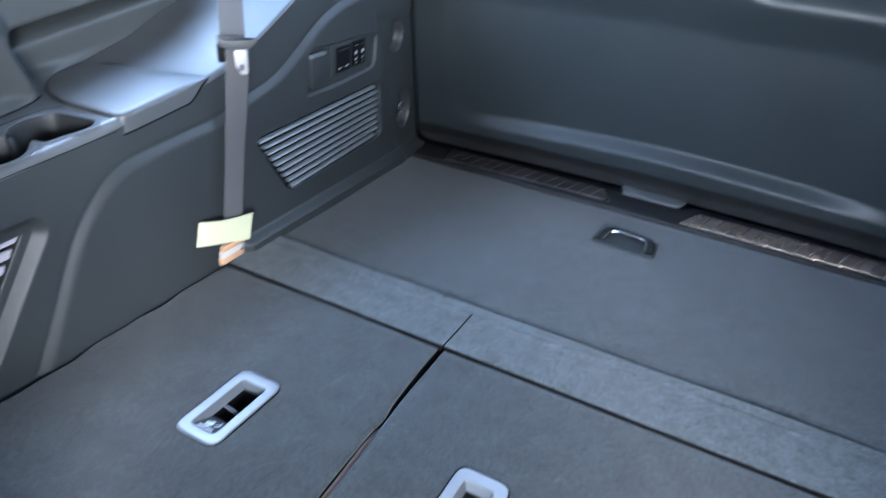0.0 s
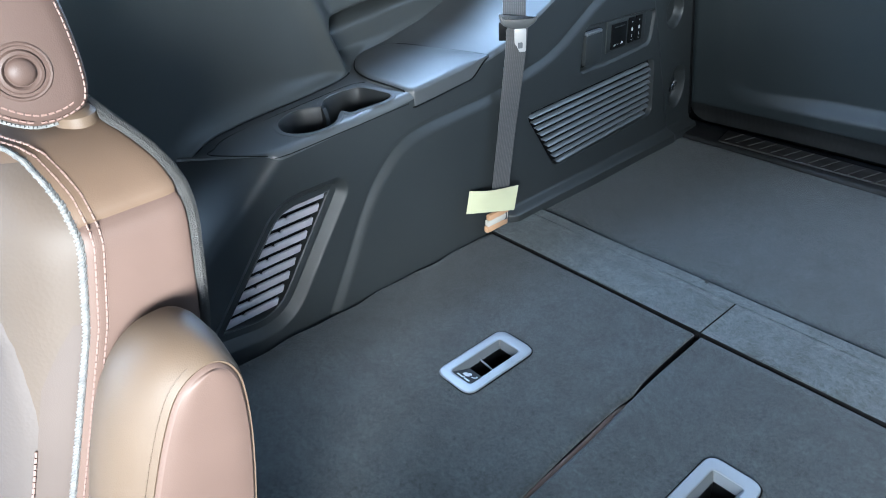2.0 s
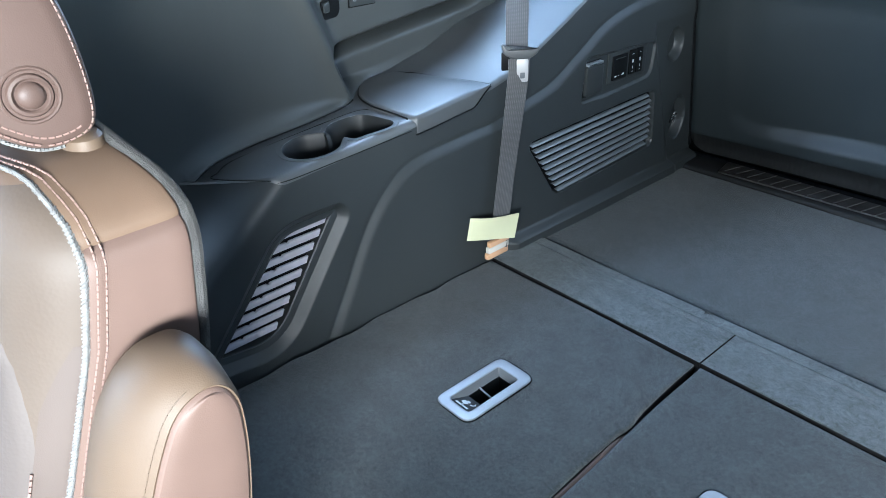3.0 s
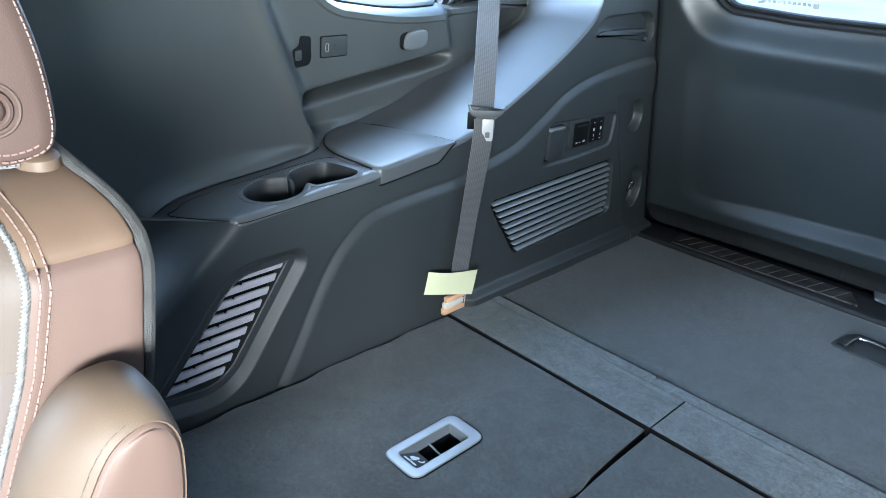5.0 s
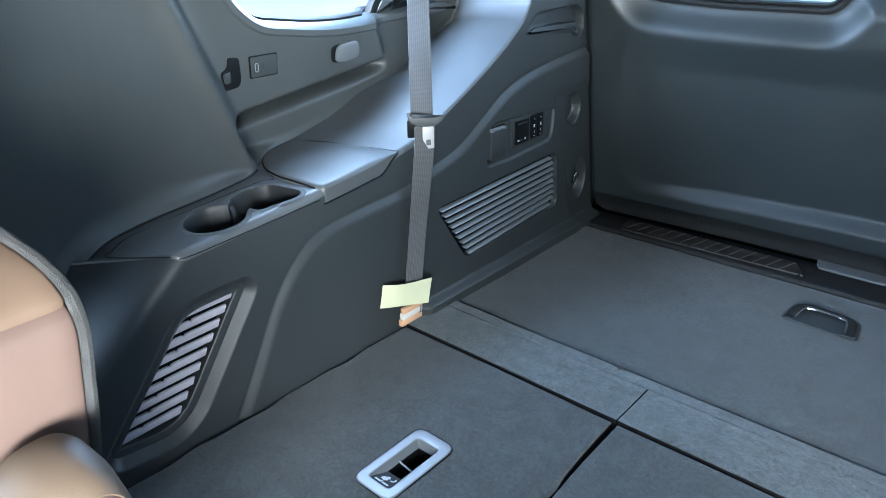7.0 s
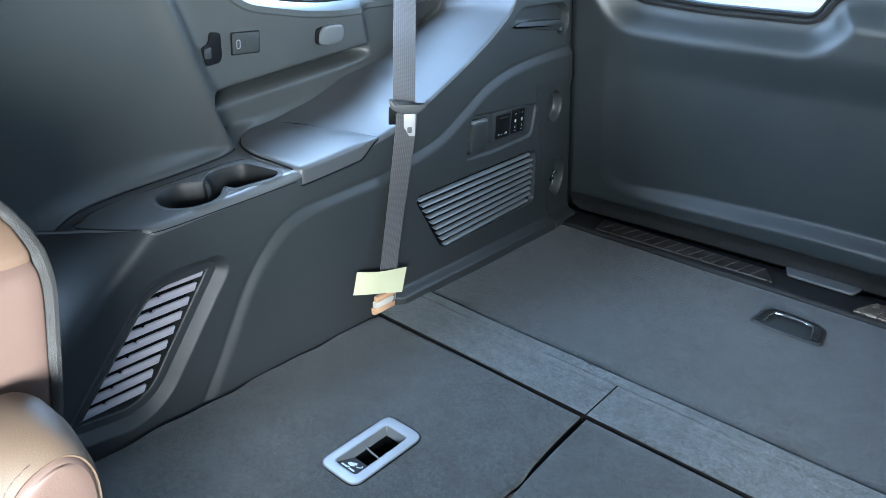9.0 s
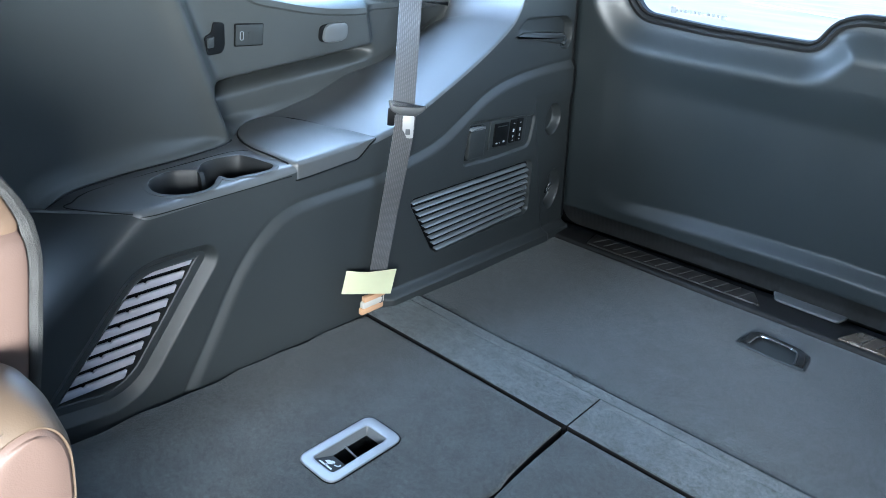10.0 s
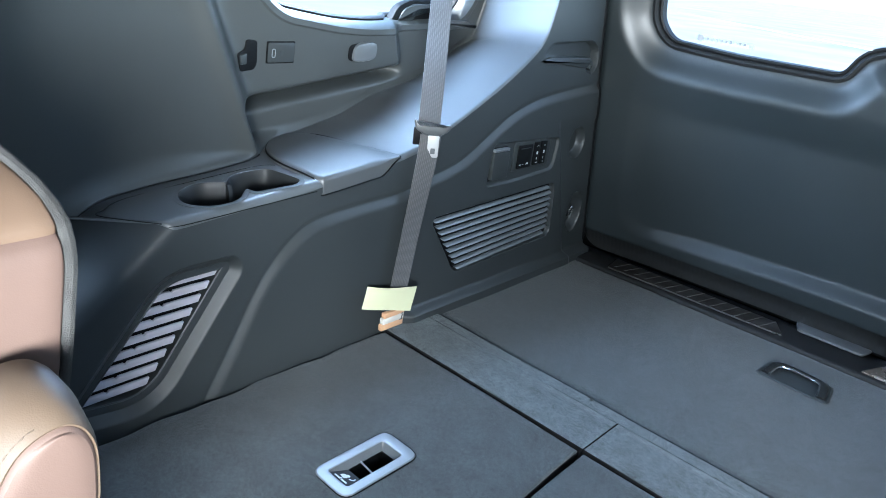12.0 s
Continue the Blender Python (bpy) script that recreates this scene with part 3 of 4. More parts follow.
for u0, v0, u1, v1 in ((0.388, 0.3010, 0.3915, 0.3045), (0.393, 0.3022, 0.3955, 0.3036), (0.400, 0.3022, 0.4035, 0.3030), (0.411, 0.3022, 0.421, 0.3032), (0.415, 0.3032, 0.420, 0.3060)):
    part("print", slab(rect(u0, v0, u1, v1), 0.0006, 0.0001, on_wall(0.0030)), WHITE_PRINT, switch_panel, "white printed symbol")
for k in range(2):
    u = 0.451 + k * 0.026
    shapes = [[(u - 0.0035, 0.3035), (u, 0.3010), (u + 0.0035, 0.3035), (u, 0.3022)], rect(u - 0.0009, 0.309, u + 0.0009, 0.3145), rounded(rect(u - 0.0028, 0.322, u + 0.0028, 0.3295), 0.0015), [(u - 0.0035, 0.3405), (u, 0.3420), (u + 0.0035, 0.3405), (u, 0.3432)]]
    for o in shapes:
        part("print", slab(o, 0.0006, 0.0001, on_wall(0.0040)), WHITE_PRINT, switch_panel, "white printed symbol")

# bag hook blade
bag_hook = thing("bag_hook", "fixed plastic bag hook in the upper side trim", "hook")
part("blade", slab(rounded([(0.418, 0.535), (0.606, 0.515), (0.619, 0.525), (0.612, 0.540), (0.450, 0.5445)], 0.003), 0.011, 0.003, on_wall(-0.0105)), TRIM, bag_hook)
part("tip", tube(smooth([(-0.005, 0.604, 0.534), (-0.005, 0.618, 0.532), (-0.005, 0.625, 0.522), (-0.005, 0.620, 0.512)], 4), 0.006, 10), TRIM, bag_hook)

# tie-down ring
tie_down = thing("tie_down_ring", "chromed tie-down ring in a round dimple", "tie-down ring")
part("ring", tube([(-0.008 + 0.006 * math.sin(a), 0.668 + 0.008 * math.cos(a), 0.132 + 0.020 * math.sin(a)) for a in np.linspace(-0.4, math.pi + 0.4, 18)], 0.0032), CHROME, tie_down)

# small fittings on the window panel
def on_fit(u, v, w):
    return on_upper(u - 0.013, v + 0.005, w)


catch = thing("strap_catch", "black recessed belt hook on the window panel", "hook")
part("recess", slab(rounded([(-0.216, 0.497), (-0.186, 0.499), (-0.180, 0.510), (-0.182, 0.550), (-0.203, 0.552), (-0.206, 0.534), (-0.221, 0.528)], 0.006), 0.004, 0.001, lambda u, v, w: on_fit(u, v, w - 0.001)), BLACK, catch)
part("finger", slab(rounded([(-0.217, 0.510), (-0.203, 0.510), (-0.203, 0.529), (-0.217, 0.526)], 0.003), 0.006, 0.002, lambda u, v, w: on_fit(u, v, w + 0.001)), TRIM, catch)
usb = thing("usb_socket", "small black charging socket panel with a lit port", "socket")
part("surround", slab(rounded(rect(-0.161, 0.509, -0.102, 0.548), 0.003), 0.002, 0.0006, on_fit), BLACK, usb, "black gap round the socket plate")
part("plate", slab(rounded(rect(-0.159, 0.511, -0.104, 0.546), 0.003), 0.004, 0.001, on_fit), TRIM, usb)
part("port", ring(rounded(rect(-0.1505, 0.521, -0.1455, 0.534), 0.0024), [(0.0, 0.004), (0.0003, 0.005), (0.0012, 0.005), (0.0015, 0.004)], on_fit), SATIN, usb, "white outlined oval port")
part("cover", slab(rounded(rect(-0.136, 0.522, -0.130, 0.533), 0.002), 0.001, 0.0004, lambda u, v, w: on_fit(u, v, w + 0.004)), TRIM, usb)
button = thing("release_button", "oval grey release button on the window panel", "button")
part("shank", slab(smooth([(0.038, 0.509), (0.086, 0.509), (0.092, 0.527), (0.086, 0.543), (0.038, 0.541), (0.030, 0.525)], 4, True), 0.010, 0.003, lambda u, v, w: on_fit(u - 0.004, v, w - 0.007)), BLACK, button)
part("cap", slab(smooth([(0.044, 0.509), (0.088, 0.511), (0.098, 0.527), (0.090, 0.545), (0.048, 0.542), (0.038, 0.525)], 4, True), 0.010, 0.004, lambda u, v, w: on_fit(u - 0.004, v, w - 0.001)), LOUVRE, button)
wing = thing("window_sill_wing", "pointed charcoal sill end under the quarter window", "sill trim")
part("wing_plate", slab(rounded([(0.30, 0.566), (0.435, 0.577), (0.40, 0.592), (0.30, 0.590)], 0.005), 0.014, 0.005, lambda u, v, w: on_upper(u, v, w - 0.003)), TRIM_LIGHTER, wing)
handle_pocket = thing("window_latch", "black window latch with a grey lever", "latch")
part("base", slab(rounded([(0.166, 0.578), (0.192, 0.616), (0.228, 0.630), (0.36, 0.634), (0.36, 0.578)], 0.012), 0.018, 0.004, lambda u, v, w: on_upper(u, v, w - 0.030)), BLACK, handle_pocket)
part("lever", slab(rounded([(0.186, 0.584), (0.206, 0.610), (0.236, 0.622), (0.35, 0.625), (0.35, 0.613), (0.245, 0.608), (0.236, 0.586)], 0.006), 0.010, 0.004, lambda u, v, w: on_upper(u, v, w - 0.016)), TRIM, handle_pocket, "grey lever")

# ---- load floor ----
rng = random.Random(4)


def carpet_panel(name, x0, x1, y0, y1, z, thick, mat, parent, wob=0.0, label="", round_edge=0.010, holes=(), sides=None):
    """A felt-covered board with soft, slightly uneven edges."""
    nx, ny = max(int((x1 - x0) / 0.014), 8), max(int((y1 - y0) / 0.014), 8)
    e = round_edge
    prof = np.array([0, 0.1, 0.35, 1.0]) * e
    us = np.concatenate([x0 + prof, np.linspace(x0 + e, x1 - e, nx)[1:-1], x1 - prof[::-1]])
    vs = np.concatenate([y0 + prof, np.linspace(y0 + e, y1 - e, ny)[1:-1], y1 - prof[::-1]])
    for h in holes:
        (u0, v0), (u1, v1) = h.min(axis=0) - 0.02, h.max(axis=0) + 0.02
        us = np.unique(np.concatenate([us[(us < u0) | (us > u1)], np.arange(u0, u1, 0.003)]))
        vs = np.unique(np.concatenate([vs[(vs < v0) | (vs > v1)], np.arange(v0, v1, 0.003)]))
    U, V = np.meshgrid(us, vs)
    d = np.minimum(np.minimum(U - x0, x1 - U), np.minimum(V - y0, y1 - V))
    t = np.clip(d / e, 0, 1)
    Z = z - e * (1 - np.sqrt(1 - (1 - t) ** 2))
    Z += 0.0016 * np.sin(U * 17 + V * 5) * np.sin(V * 13 - U * 3) * t
    U = U + wob * np.sin(V * 9 + x0) * np.where(U < (x0 + x1) / 2, 1, 0.6)
    V = V + wob * 0.3 * np.sin(U * 11 + y0)
    if sides:
        a, b = sides[0](V), sides[1](V)
        U = a + (U - x0) / (x1 - x0) * (b - a)
    keep = None
    if holes:
        hd = np.full(U.shape, 1e9)
        for h in holes:
            hd = np.minimum(hd, away(h, U, V))
        keep = (0.25 * (hd[:-1, :-1] + hd[1:, 1:] + hd[1:, :-1] + hd[:-1, 1:]) > 0.0)
    verts, faces = grid(U, V, Z, keep)
    border = np.concatenate([np.stack([U[0], V[0], Z[0]], 1), np.stack([U[1:, -1], V[1:, -1], Z[1:, -1]], 1), np.stack([U[-1, -2::-1], V[-1, -2::-1], Z[-1, -2::-1]], 1),
                             np.stack([U[-2:0:-1, 0], V[-2:0:-1, 0], Z[-2:0:-1, 0]], 1)])
    n, m = len(verts), len(border)
    low = border - np.array([0, 0, thick])
    panel = part(name, (verts, [tuple(f) for f in faces]), mat, parent, label)
    walls = [(k, m + k, m + (k + 1) % m, (k + 1) % m) for k in range(m)]
    # The side faces are coloured black so the gaps read as shaded.
    part("edge_shade", (np.vstack([border, low]), walls), GAP_SHADE, panel, "panel edge blackened for the shade in the gap")
    return panel


def pull_handle(cx, cy, parent):
    """The release strap's bezel, let into a folded seat back."""
    o = rounded(rect(cx - 0.039, cy - 0.075, cx + 0.039, cy + 0.075), 0.019, 6)
    inner = rounded(rect(cx - 0.0215, cy - 0.056, cx + 0.0215, cy + 0.053), 0.005, 6)
    n = len(o)
    loops = [[(u, v, h) for u, v in inset(o, i)] for i, h in ((0.0, -0.003), (0.0, 0.0012), (0.0006, 0.0022), (0.0016, 0.0028), (0.0022, 0.0029))]
    loops += [[(u, v, h) for u, v in inset(inner, i)] for i, h in ((-0.0034, 0.0029), (-0.0026, 0.0028), (-0.0014, 0.0020), (-0.0010, 0.0006))]
    bezel = part("handle_bezel", loft(loops, True, False), SATIN, parent, "satin silver bezel round a recessed strap")
    # Inner wall of the same bezel, its inside shade given by a darker material.
    part("bezel_wall", loft([[(u, v, h) for u, v in inset(inner, i)] for i, h in ((-0.0012, 0.0012), (0.0008, -0.0015), (0.0055, -0.011))], True, False), LOUVRE, bezel, "sloping inner wall darkened for the shade inside")
    part("shadow_gap", ring(o, [(0.0022, -0.004), (0.0020, 0.0006), (0.0002, 0.0004), (0.0, -0.002)], on_floor(0.0)), GAP_SHADE, bezel, "dark gap round the bezel")
    part("well", loft([[(u, v, h) for u, v in inset(inner, i)] for i, h in ((0.0055, -0.045), (0.0053, -0.0105))], True, False), BLACK, bezel)
    part("well_floor", ([(u, v, -0.044) for u, v in inset(inner, 0.002)], [tuple(range(n))]), BLACK, bezel)
    part("tab", ([(cx - 0.0205, cy - 0.0555, -0.0006), (cx + 0.0205, cy - 0.0555, -0.0006), (cx + 0.0175, cy - 0.022, -0.011), (cx - 0.0175, cy - 0.022, -0.011),
                  (cx - 0.0175, cy - 0.022, -0.016), (cx + 0.0175, cy - 0.022, -0.016)], [(0, 1, 2, 3), (3, 2, 5, 4)]), TRAY, bezel)

    def on_tab(u, v):
        return (cx + u, cy + v, -0.0001 - (v + 0.0555) * 0.310)
    hook = [(0.006, -0.040), (0.011, -0.038), (0.013, -0.033), (0.010, -0.029), (0.0085, -0.030), (0.0105, -0.033), (0.009, -0.036), (0.005, -0.038)]
    for sh in (rect(-0.014, -0.052, -0.001, -0.0485), rect(0.001, -0.052, 0.013, -0.0485), [(-0.003, -0.046), (0.0, -0.046), (0.0, -0.049), (-0.003, -0.049)],
               [(-0.010, -0.043), (-0.001, -0.045), (0.003, -0.040), (-0.002, -0.034), (-0.009, -0.036)], [(-0.006, -0.033), (0.0, -0.031), (0.003, -0.036), (0.001, -0.037)], hook):
        part("print", ([on_tab(u, v) for u, v in sh], [tuple(range(len(sh)))]), WHITE_PRINT, bezel, "white printed symbol")
    part("strap", tube([(cx - 0.017, cy + 0.004, -0.010), (cx + 0.017, cy - 0.001, -0.009)], 0.0016, 8), SATIN, bezel, "thin pale pull bar")


def gap_line(v):
    """The slanting joint between the two folded seats."""
    return 0.4915 - 0.050 * v


def folded_seat(x0, x1, hx, hy, label, sides):
    seat = thing("folded_seat", label, "folded seat", "folded rear seats")
    hole = rounded(rect(hx - 0.032, hy - 0.068, hx + 0.032, hy + 0.068), 0.012)
    carpet_panel("back_panel", x0, x1, -0.700, -0.0020, 0.0, 0.05, CARPET, seat, 0.0015, "charcoal felt backrest cover", 0.0055, [hole], sides)
    part("cushion", box((x0 + 0.006, -0.69, -0.165), (x1 - 0.006, -0.02, -0.060), 0.02), TAN, seat, "tan leather seat face folded down")
    pull_handle(hx, hy, seat)
    return seat


def wall_side(v):
    return 0.0095 + 0.0026 * np.sin(v * 31 + 0.6) + 0.0016 * np.sin(v * 67)


folded_seat(0.010, 0.488, 0.293, -0.297, "folded narrow third-row seat back in charcoal felt",
            (wall_side, lambda v: gap_line(v) - 0.0048 + 0.0048 * np.exp(-((v + 0.195) / 0.020) ** 2) + 0.0010 * np.sin(v * 23)))
folded_seat(0.497, 1.308, 0.680, -0.292, "folded wide third-row seat back in charcoal felt",
            (lambda v: gap_line(v) + 0.0045 + 0.0014 * np.sin(v * 19 + 1.0), lambda v: 1.308 + 0.0 * v))
gap_cord = thing("seat_edge_piping", "brown leather edge showing in the gap between the folded seats", "leather edge")
part("cord", tube(smooth([(gap_line(v) + d, v, z) for v, d, z in ((-0.690, 0.000, -0.010), (-0.60, 0.001, -0.009), (-0.45, -0.001, -0.010), (-0.33, 0.001, -0.008), (-0.235, 0.0, -0.009), (-0.20, 0.001, -0.020))], 8), 0.0048, 8), BROWN, gap_cord)
flap = thing("hinge_flap", "grey felt flap bridging the seats and the load floor", "floor flap")
carpet_panel("flap_panel", 0.008, 0.4925, 0.0025, 0.1120, 0.003, 0.02, CARPET_LIGHT, flap, 0.0012, "", 0.0014)
carpet_panel("flap_panel", 0.4945, 1.308, 0.0025, 0.1120, 0.003, 0.02, CARPET_LIGHT, flap, 0.0012, "", 0.0014)
carpet_panel("hem", 0.014, 1.302, 0.1118, 0.1400, 0.0029, 0.02, CARPET_LIGHT, flap, 0.0008, "sewn hem of the flap", 0.0009)
rng = random.Random(4)
for k in range(7):
    u, v = 0.428 + rng.uniform(-0.007, 0.007), 0.137 + rng.uniform(-0.004, 0.003)
    a, h = rng.uniform(0, 6.28), rng.uniform(0.005, 0.010)
    part("thread", tube(smooth([(u, v, 0.002), (u + 0.003 * math.cos(a), v + 0.003 * math.sin(a), 0.002 + h * 0.6), (u + 0.009 * math.cos(a + 0.5), v + 0.009 * math.sin(a + 0.5), 0.003 + h * 0.4)], 4), 0.0006, 5), FELT, flap, "frayed thread at the hem")
load_floor = thing("load_floor", "removable charcoal felt load floor board", "load floor")
LATCH = rounded([(0.590, 0.524), (0.598, 0.598), (0.612, 0.612), (0.706, 0.606), (0.720, 0.592), (0.729, 0.520)], [0.010, 0.02, 0.02, 0.02, 0.02, 0.010])
carpet_panel("board", 0.014, 1.302, 0.1480, 0.697, -0.002, 0.02, CARPET, load_floor, 0.0008, "", 0.006, [inset(LATCH, 0.004)])
latch = part("latch_dish", loft([[(u, v, h) for u, v in inset(LATCH, i)] for i, h in ((-0.004, -0.001), (0.0, 0.001), (0.004, -0.001), (0.010, -0.010))]), TRIM, load_floor, "black recessed grip dish")
part("grip", tube(smooth([(0.603, 0.536, 0.0), (0.609, 0.580, 0.003), (0.622, 0.594, 0.004), (0.660, 0.592, 0.0045), (0.696, 0.588, 0.004), (0.709, 0.574, 0.003), (0.716, 0.530, 0.0)], 6), 0.0085, 12, 0.5), GLOSS, latch, "glossy dark pull grip")
part("grip_trim", tube(smooth([(0.6115, 0.534, 0.002), (0.617, 0.572, 0.005), (0.627, 0.583, 0.006), (0.660, 0.5825, 0.0065), (0.691, 0.579, 0.006), (0.701, 0.568, 0.005), (0.7075, 0.528, 0.002)], 6), 0.0026, 8), CHROME, latch, "chromed inner edge of the grip")
under = part("sub_floor", box((-0.25, -0.72, -0.30), (1.56, 0.80, -0.17), 0.005), BLACK)
tagged(under, "dark body floor under the load bay", "floor", kind="structure")

# ---- tailgate sill ----
sill = thing("sill_trim", "black plastic load sill with ribbed steel scuff plates", "sill trim", kind="structure")
prof = [(0.700, -0.04), (0.700, 0.0), (0.702, 0.004), (0.706, 0.006), (0.76, 0.009), (0.80, 0.006), (0.83, -0.02), (0.83, -0.06)]
xs = np.linspace(-0.01, 1.326, 40)
part("sill_body", loft([[(x, y + 0.02 * (1 - ((x - CENTRE) / 0.66) ** 2) * ss(0.69, 0.76, np.array([y]))[0], z) for y, z in prof] for x in xs]), RUBBER, sill)


def scuff_plate(near0, near1, far0, far1, metal, label):
    out = rounded([(near0, 0.708), (near1, 0.722 if near1 < 0.7 else 0.708), (far1, 0.776), (far0, 0.776)], 0.004)
    plate = part("scuff_plate", slab(out, 0.004, 0.001, lambda u, v, w: (u, v, 0.0065 + (v - 0.7) * 0.045 + w)), metal, sill, label)
    n = int((min(near1, far1) - max(near0, far0)) / 0.030)
    for k in range(n):
        x = max(near0, far0) + 0.02 + k * 0.030
        part("rib", slab(rect(x, 0.720, x + 0.0028, 0.774), 0.0014, 0.0006, lambda u, v, w: (u + (v - 0.745) * 0.35, v, 0.0103 + (v - 0.7) * 0.045 + w)), RIB, plate)


scuff_plate(0.116, 0.572, 0.105, 0.540, STEEL, "dull ribbed brushed steel scuff plate")
scuff_plate(0.744, 1.200, 0.776, 1.211, STEEL_REFLECT, "ribbed steel scuff plate coloured for its warm reflection")
part("striker_plate", slab(rounded([(0.588, 0.775), (0.728, 0.775), (0.742, 0.805), (0.574, 0.805)], 0.008), 0.006, 0.002, lambda u, v, w: (u, v, 0.012 + (v - 0.775) * 0.25 + w)), TRIM_LIGHTER, sill, "grey latch cover in the sill")

# ---- tailgate ----
tailgate = thing("tailgate", "closed tailgate with a charcoal inner panel and rear window", "tailgate")
REAR_WINDOW = rounded([(0.090, 0.96), (0.100, 0.640), (0.140, 0.592), (0.30, 0.582), (0.525, 0.582), (0.552, 0.632), (0.590, 0.648), (0.726, 0.648), (0.764, 0.632), (0.791, 0.582), (1.016, 0.582),
                       (1.176, 0.592), (1.216, 0.640), (1.226, 0.96)], 0.035, 6)


FIELD_GATE = rounded([(0.108, 0.116), (0.658, 0.132), (1.208, 0.116), (1.208, 0.70), (0.108, 0.70)], 0.06, 8)


def tailgate_y(x, z):
    bow = 0.030 * (1 - ((x - CENTRE) / 0.66) ** 2)
    y = tailgate_plane(z) + bow
    side = np.minimum(x - 0.108, 1.208 - x)
    depth = away(FIELD_GATE, x, z)
    low = ss(0.24, 0.16, z) * ss(0.0, 0.10, side)
    ramp = np.clip((0.018 - depth) / 0.034, 0, 1)
    wall = ss(0.030, -0.028, depth) * (1 - low) + (0.75 * ramp + 0.25 * ss(0.0, 1.0, ramp)) * low
    y = y + (0.006 + 0.022 * ss(0.0, 0.25, side)) * wall * ss(0.525, 0.42, z)
    y = y + 0.010 * ss(0.085, 0.04, z)
    y = y + 0.036 * ss(0.080, 0.004, away(REAR_WINDOW, x, z)) - 0.006
    y = y + 0.008 * ss(0.030, 0.0, x + 0.014) ** 2 + 0.008 * ss(0.030, 0.0, 1.330 - x) ** 2
    return y


gx, gz = np.linspace(-0.014, 1.330, 320), np.concatenate([np.linspace(0.022, 0.70, 150), np.linspace(0.71, 1.02, 30)])
GX, GZ = np.meshgrid(gx, gz)
for cx, sg in ((0.046, -1), (1.270, 1)):
    ca, cb = np.clip((GX - cx) * sg / 0.06, 0, None), np.clip((0.082 - GZ) / 0.06, 0, None)
    pull = np.where((ca > 0) & (cb > 0), np.maximum(ca, cb) / (np.hypot(ca, cb) + 1e-9), 1.0)
    GX, GZ = np.where(pull < 1, cx + sg * ca * pull * 0.06, GX), np.where(pull < 1, 0.082 - cb * pull * 0.06, GZ)
GY = tailgate_y(GX, GZ)
flat_z = np.repeat(gz[:, None], len(gx), 1)
keep = (away(REAR_WINDOW, GX, GZ) > 0.003)[:-1, :-1] & (flat_z[:-1, :-1] > 0.064)
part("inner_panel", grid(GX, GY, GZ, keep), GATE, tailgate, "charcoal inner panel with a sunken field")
low = gz <= 0.073
part("lower_strip", grid(GX[low], GY[low], GZ[low]), ribbed_material("ribbed black plastic", (0.007, 0.0078, 0.008, 1)), tailgate, "dark finely ribbed lower strip")


for x0, x1 in ((-0.045, -0.0085), (1.3245, 1.361)):
    seam = [[(x0, tailgate_plane(z) - 0.015, z), (x1, tailgate_plane(z) - 0.015, z), (x1, tailgate_plane(z) + 0.004, z), (x0, tailgate_plane(z) + 0.004, z)] for z in np.linspace(0.0, 1.02, 12)]
    part("side_seal", loft(seam), RUBBER, tailgate, "black rubber seal along the opening")


def on_gate(u, v, w):
    return (u, float(tailgate_y(np.array([u]), np.array([v]))[0]) - w, v)


part("window_seal", ring(REAR_WINDOW, [(0.008, -0.004), (0.007, 0.004), (0.001, 0.006), (-0.004, 0.002), (-0.006, -0.004), (-0.010, -0.001), (-0.014, -0.004), (-0.016, -0.02)], on_gate), RUBBER, tailgate, "double-lipped black rubber seal")
rear_pane = part("pane", ([on_gate(u, v, -0.016) for u, v in inset(REAR_WINDOW, -0.004)], [tuple(range(len(REAR_WINDOW)))]), GLASS, tailgate)
rear_pane.visible_shadow = False
for k in range(12):
    w = 0.012 if k in (0, 11) else 0.006
    part("print", slab(rect(0.200 + k * 0.0105, 0.616 - (0.004 if k in (0, 11) else 0), 0.200 + k * 0.0105 + w, 0.622 + (0.004 if k in (0,) else 0)), 0.0006, 0.0001, lambda u, v, h: on_gate(u, v, h - 0.015)), MARK, tailgate, "grey maker's marks on the glass")

# ---- seat belt ----
belt = thing("seat_belt", "grey three-point seat belt hanging over the side ledge", "seat belt")


def webbing(name, path, width, normals, parent, label=""):
    """A belt with thickness along a path; normals turn its face."""
    verts, faces, uv = [], [], []
    path = np.array(path, float)
    tan = np.gradient(path, axis=0)
    runs = np.concatenate([[0], np.cumsum(np.linalg.norm(np.diff(path, axis=0), axis=1))]) / width
    for p, t, nn, run in zip(path, tan, normals, runs):
        t = t / np.linalg.norm(t)
        s = np.cross(np.array(nn, float), t)
        s /= np.linalg.norm(s)
        f = np.cross(t, s)
        for a, h in ((-0.5, 0.0006), (-0.25, 0.0011), (0, 0.0012), (0.25, 0.0011), (0.5, 0.0006), (0.5, -0.0006), (0, -0.0008), (-0.5, -0.0006)):
            verts.append(p + s * width * a + f * h)
            uv.append((a, run))
    n = 8
    for i in range(len(path) - 1):
        for k in range(n):
            faces.append((i * n + k, i * n + (k + 1) % n, (i + 1) * n + (k + 1) % n, (i + 1) * n + k))
    ob = part(name, (verts, faces), WEB, parent, label)
    layer = ob.data.uv_layers.new(name="UVMap")
    for lp in ob.data.loops:
        layer.data[lp.index].uv = uv[lp.vertex_index]
    return ob


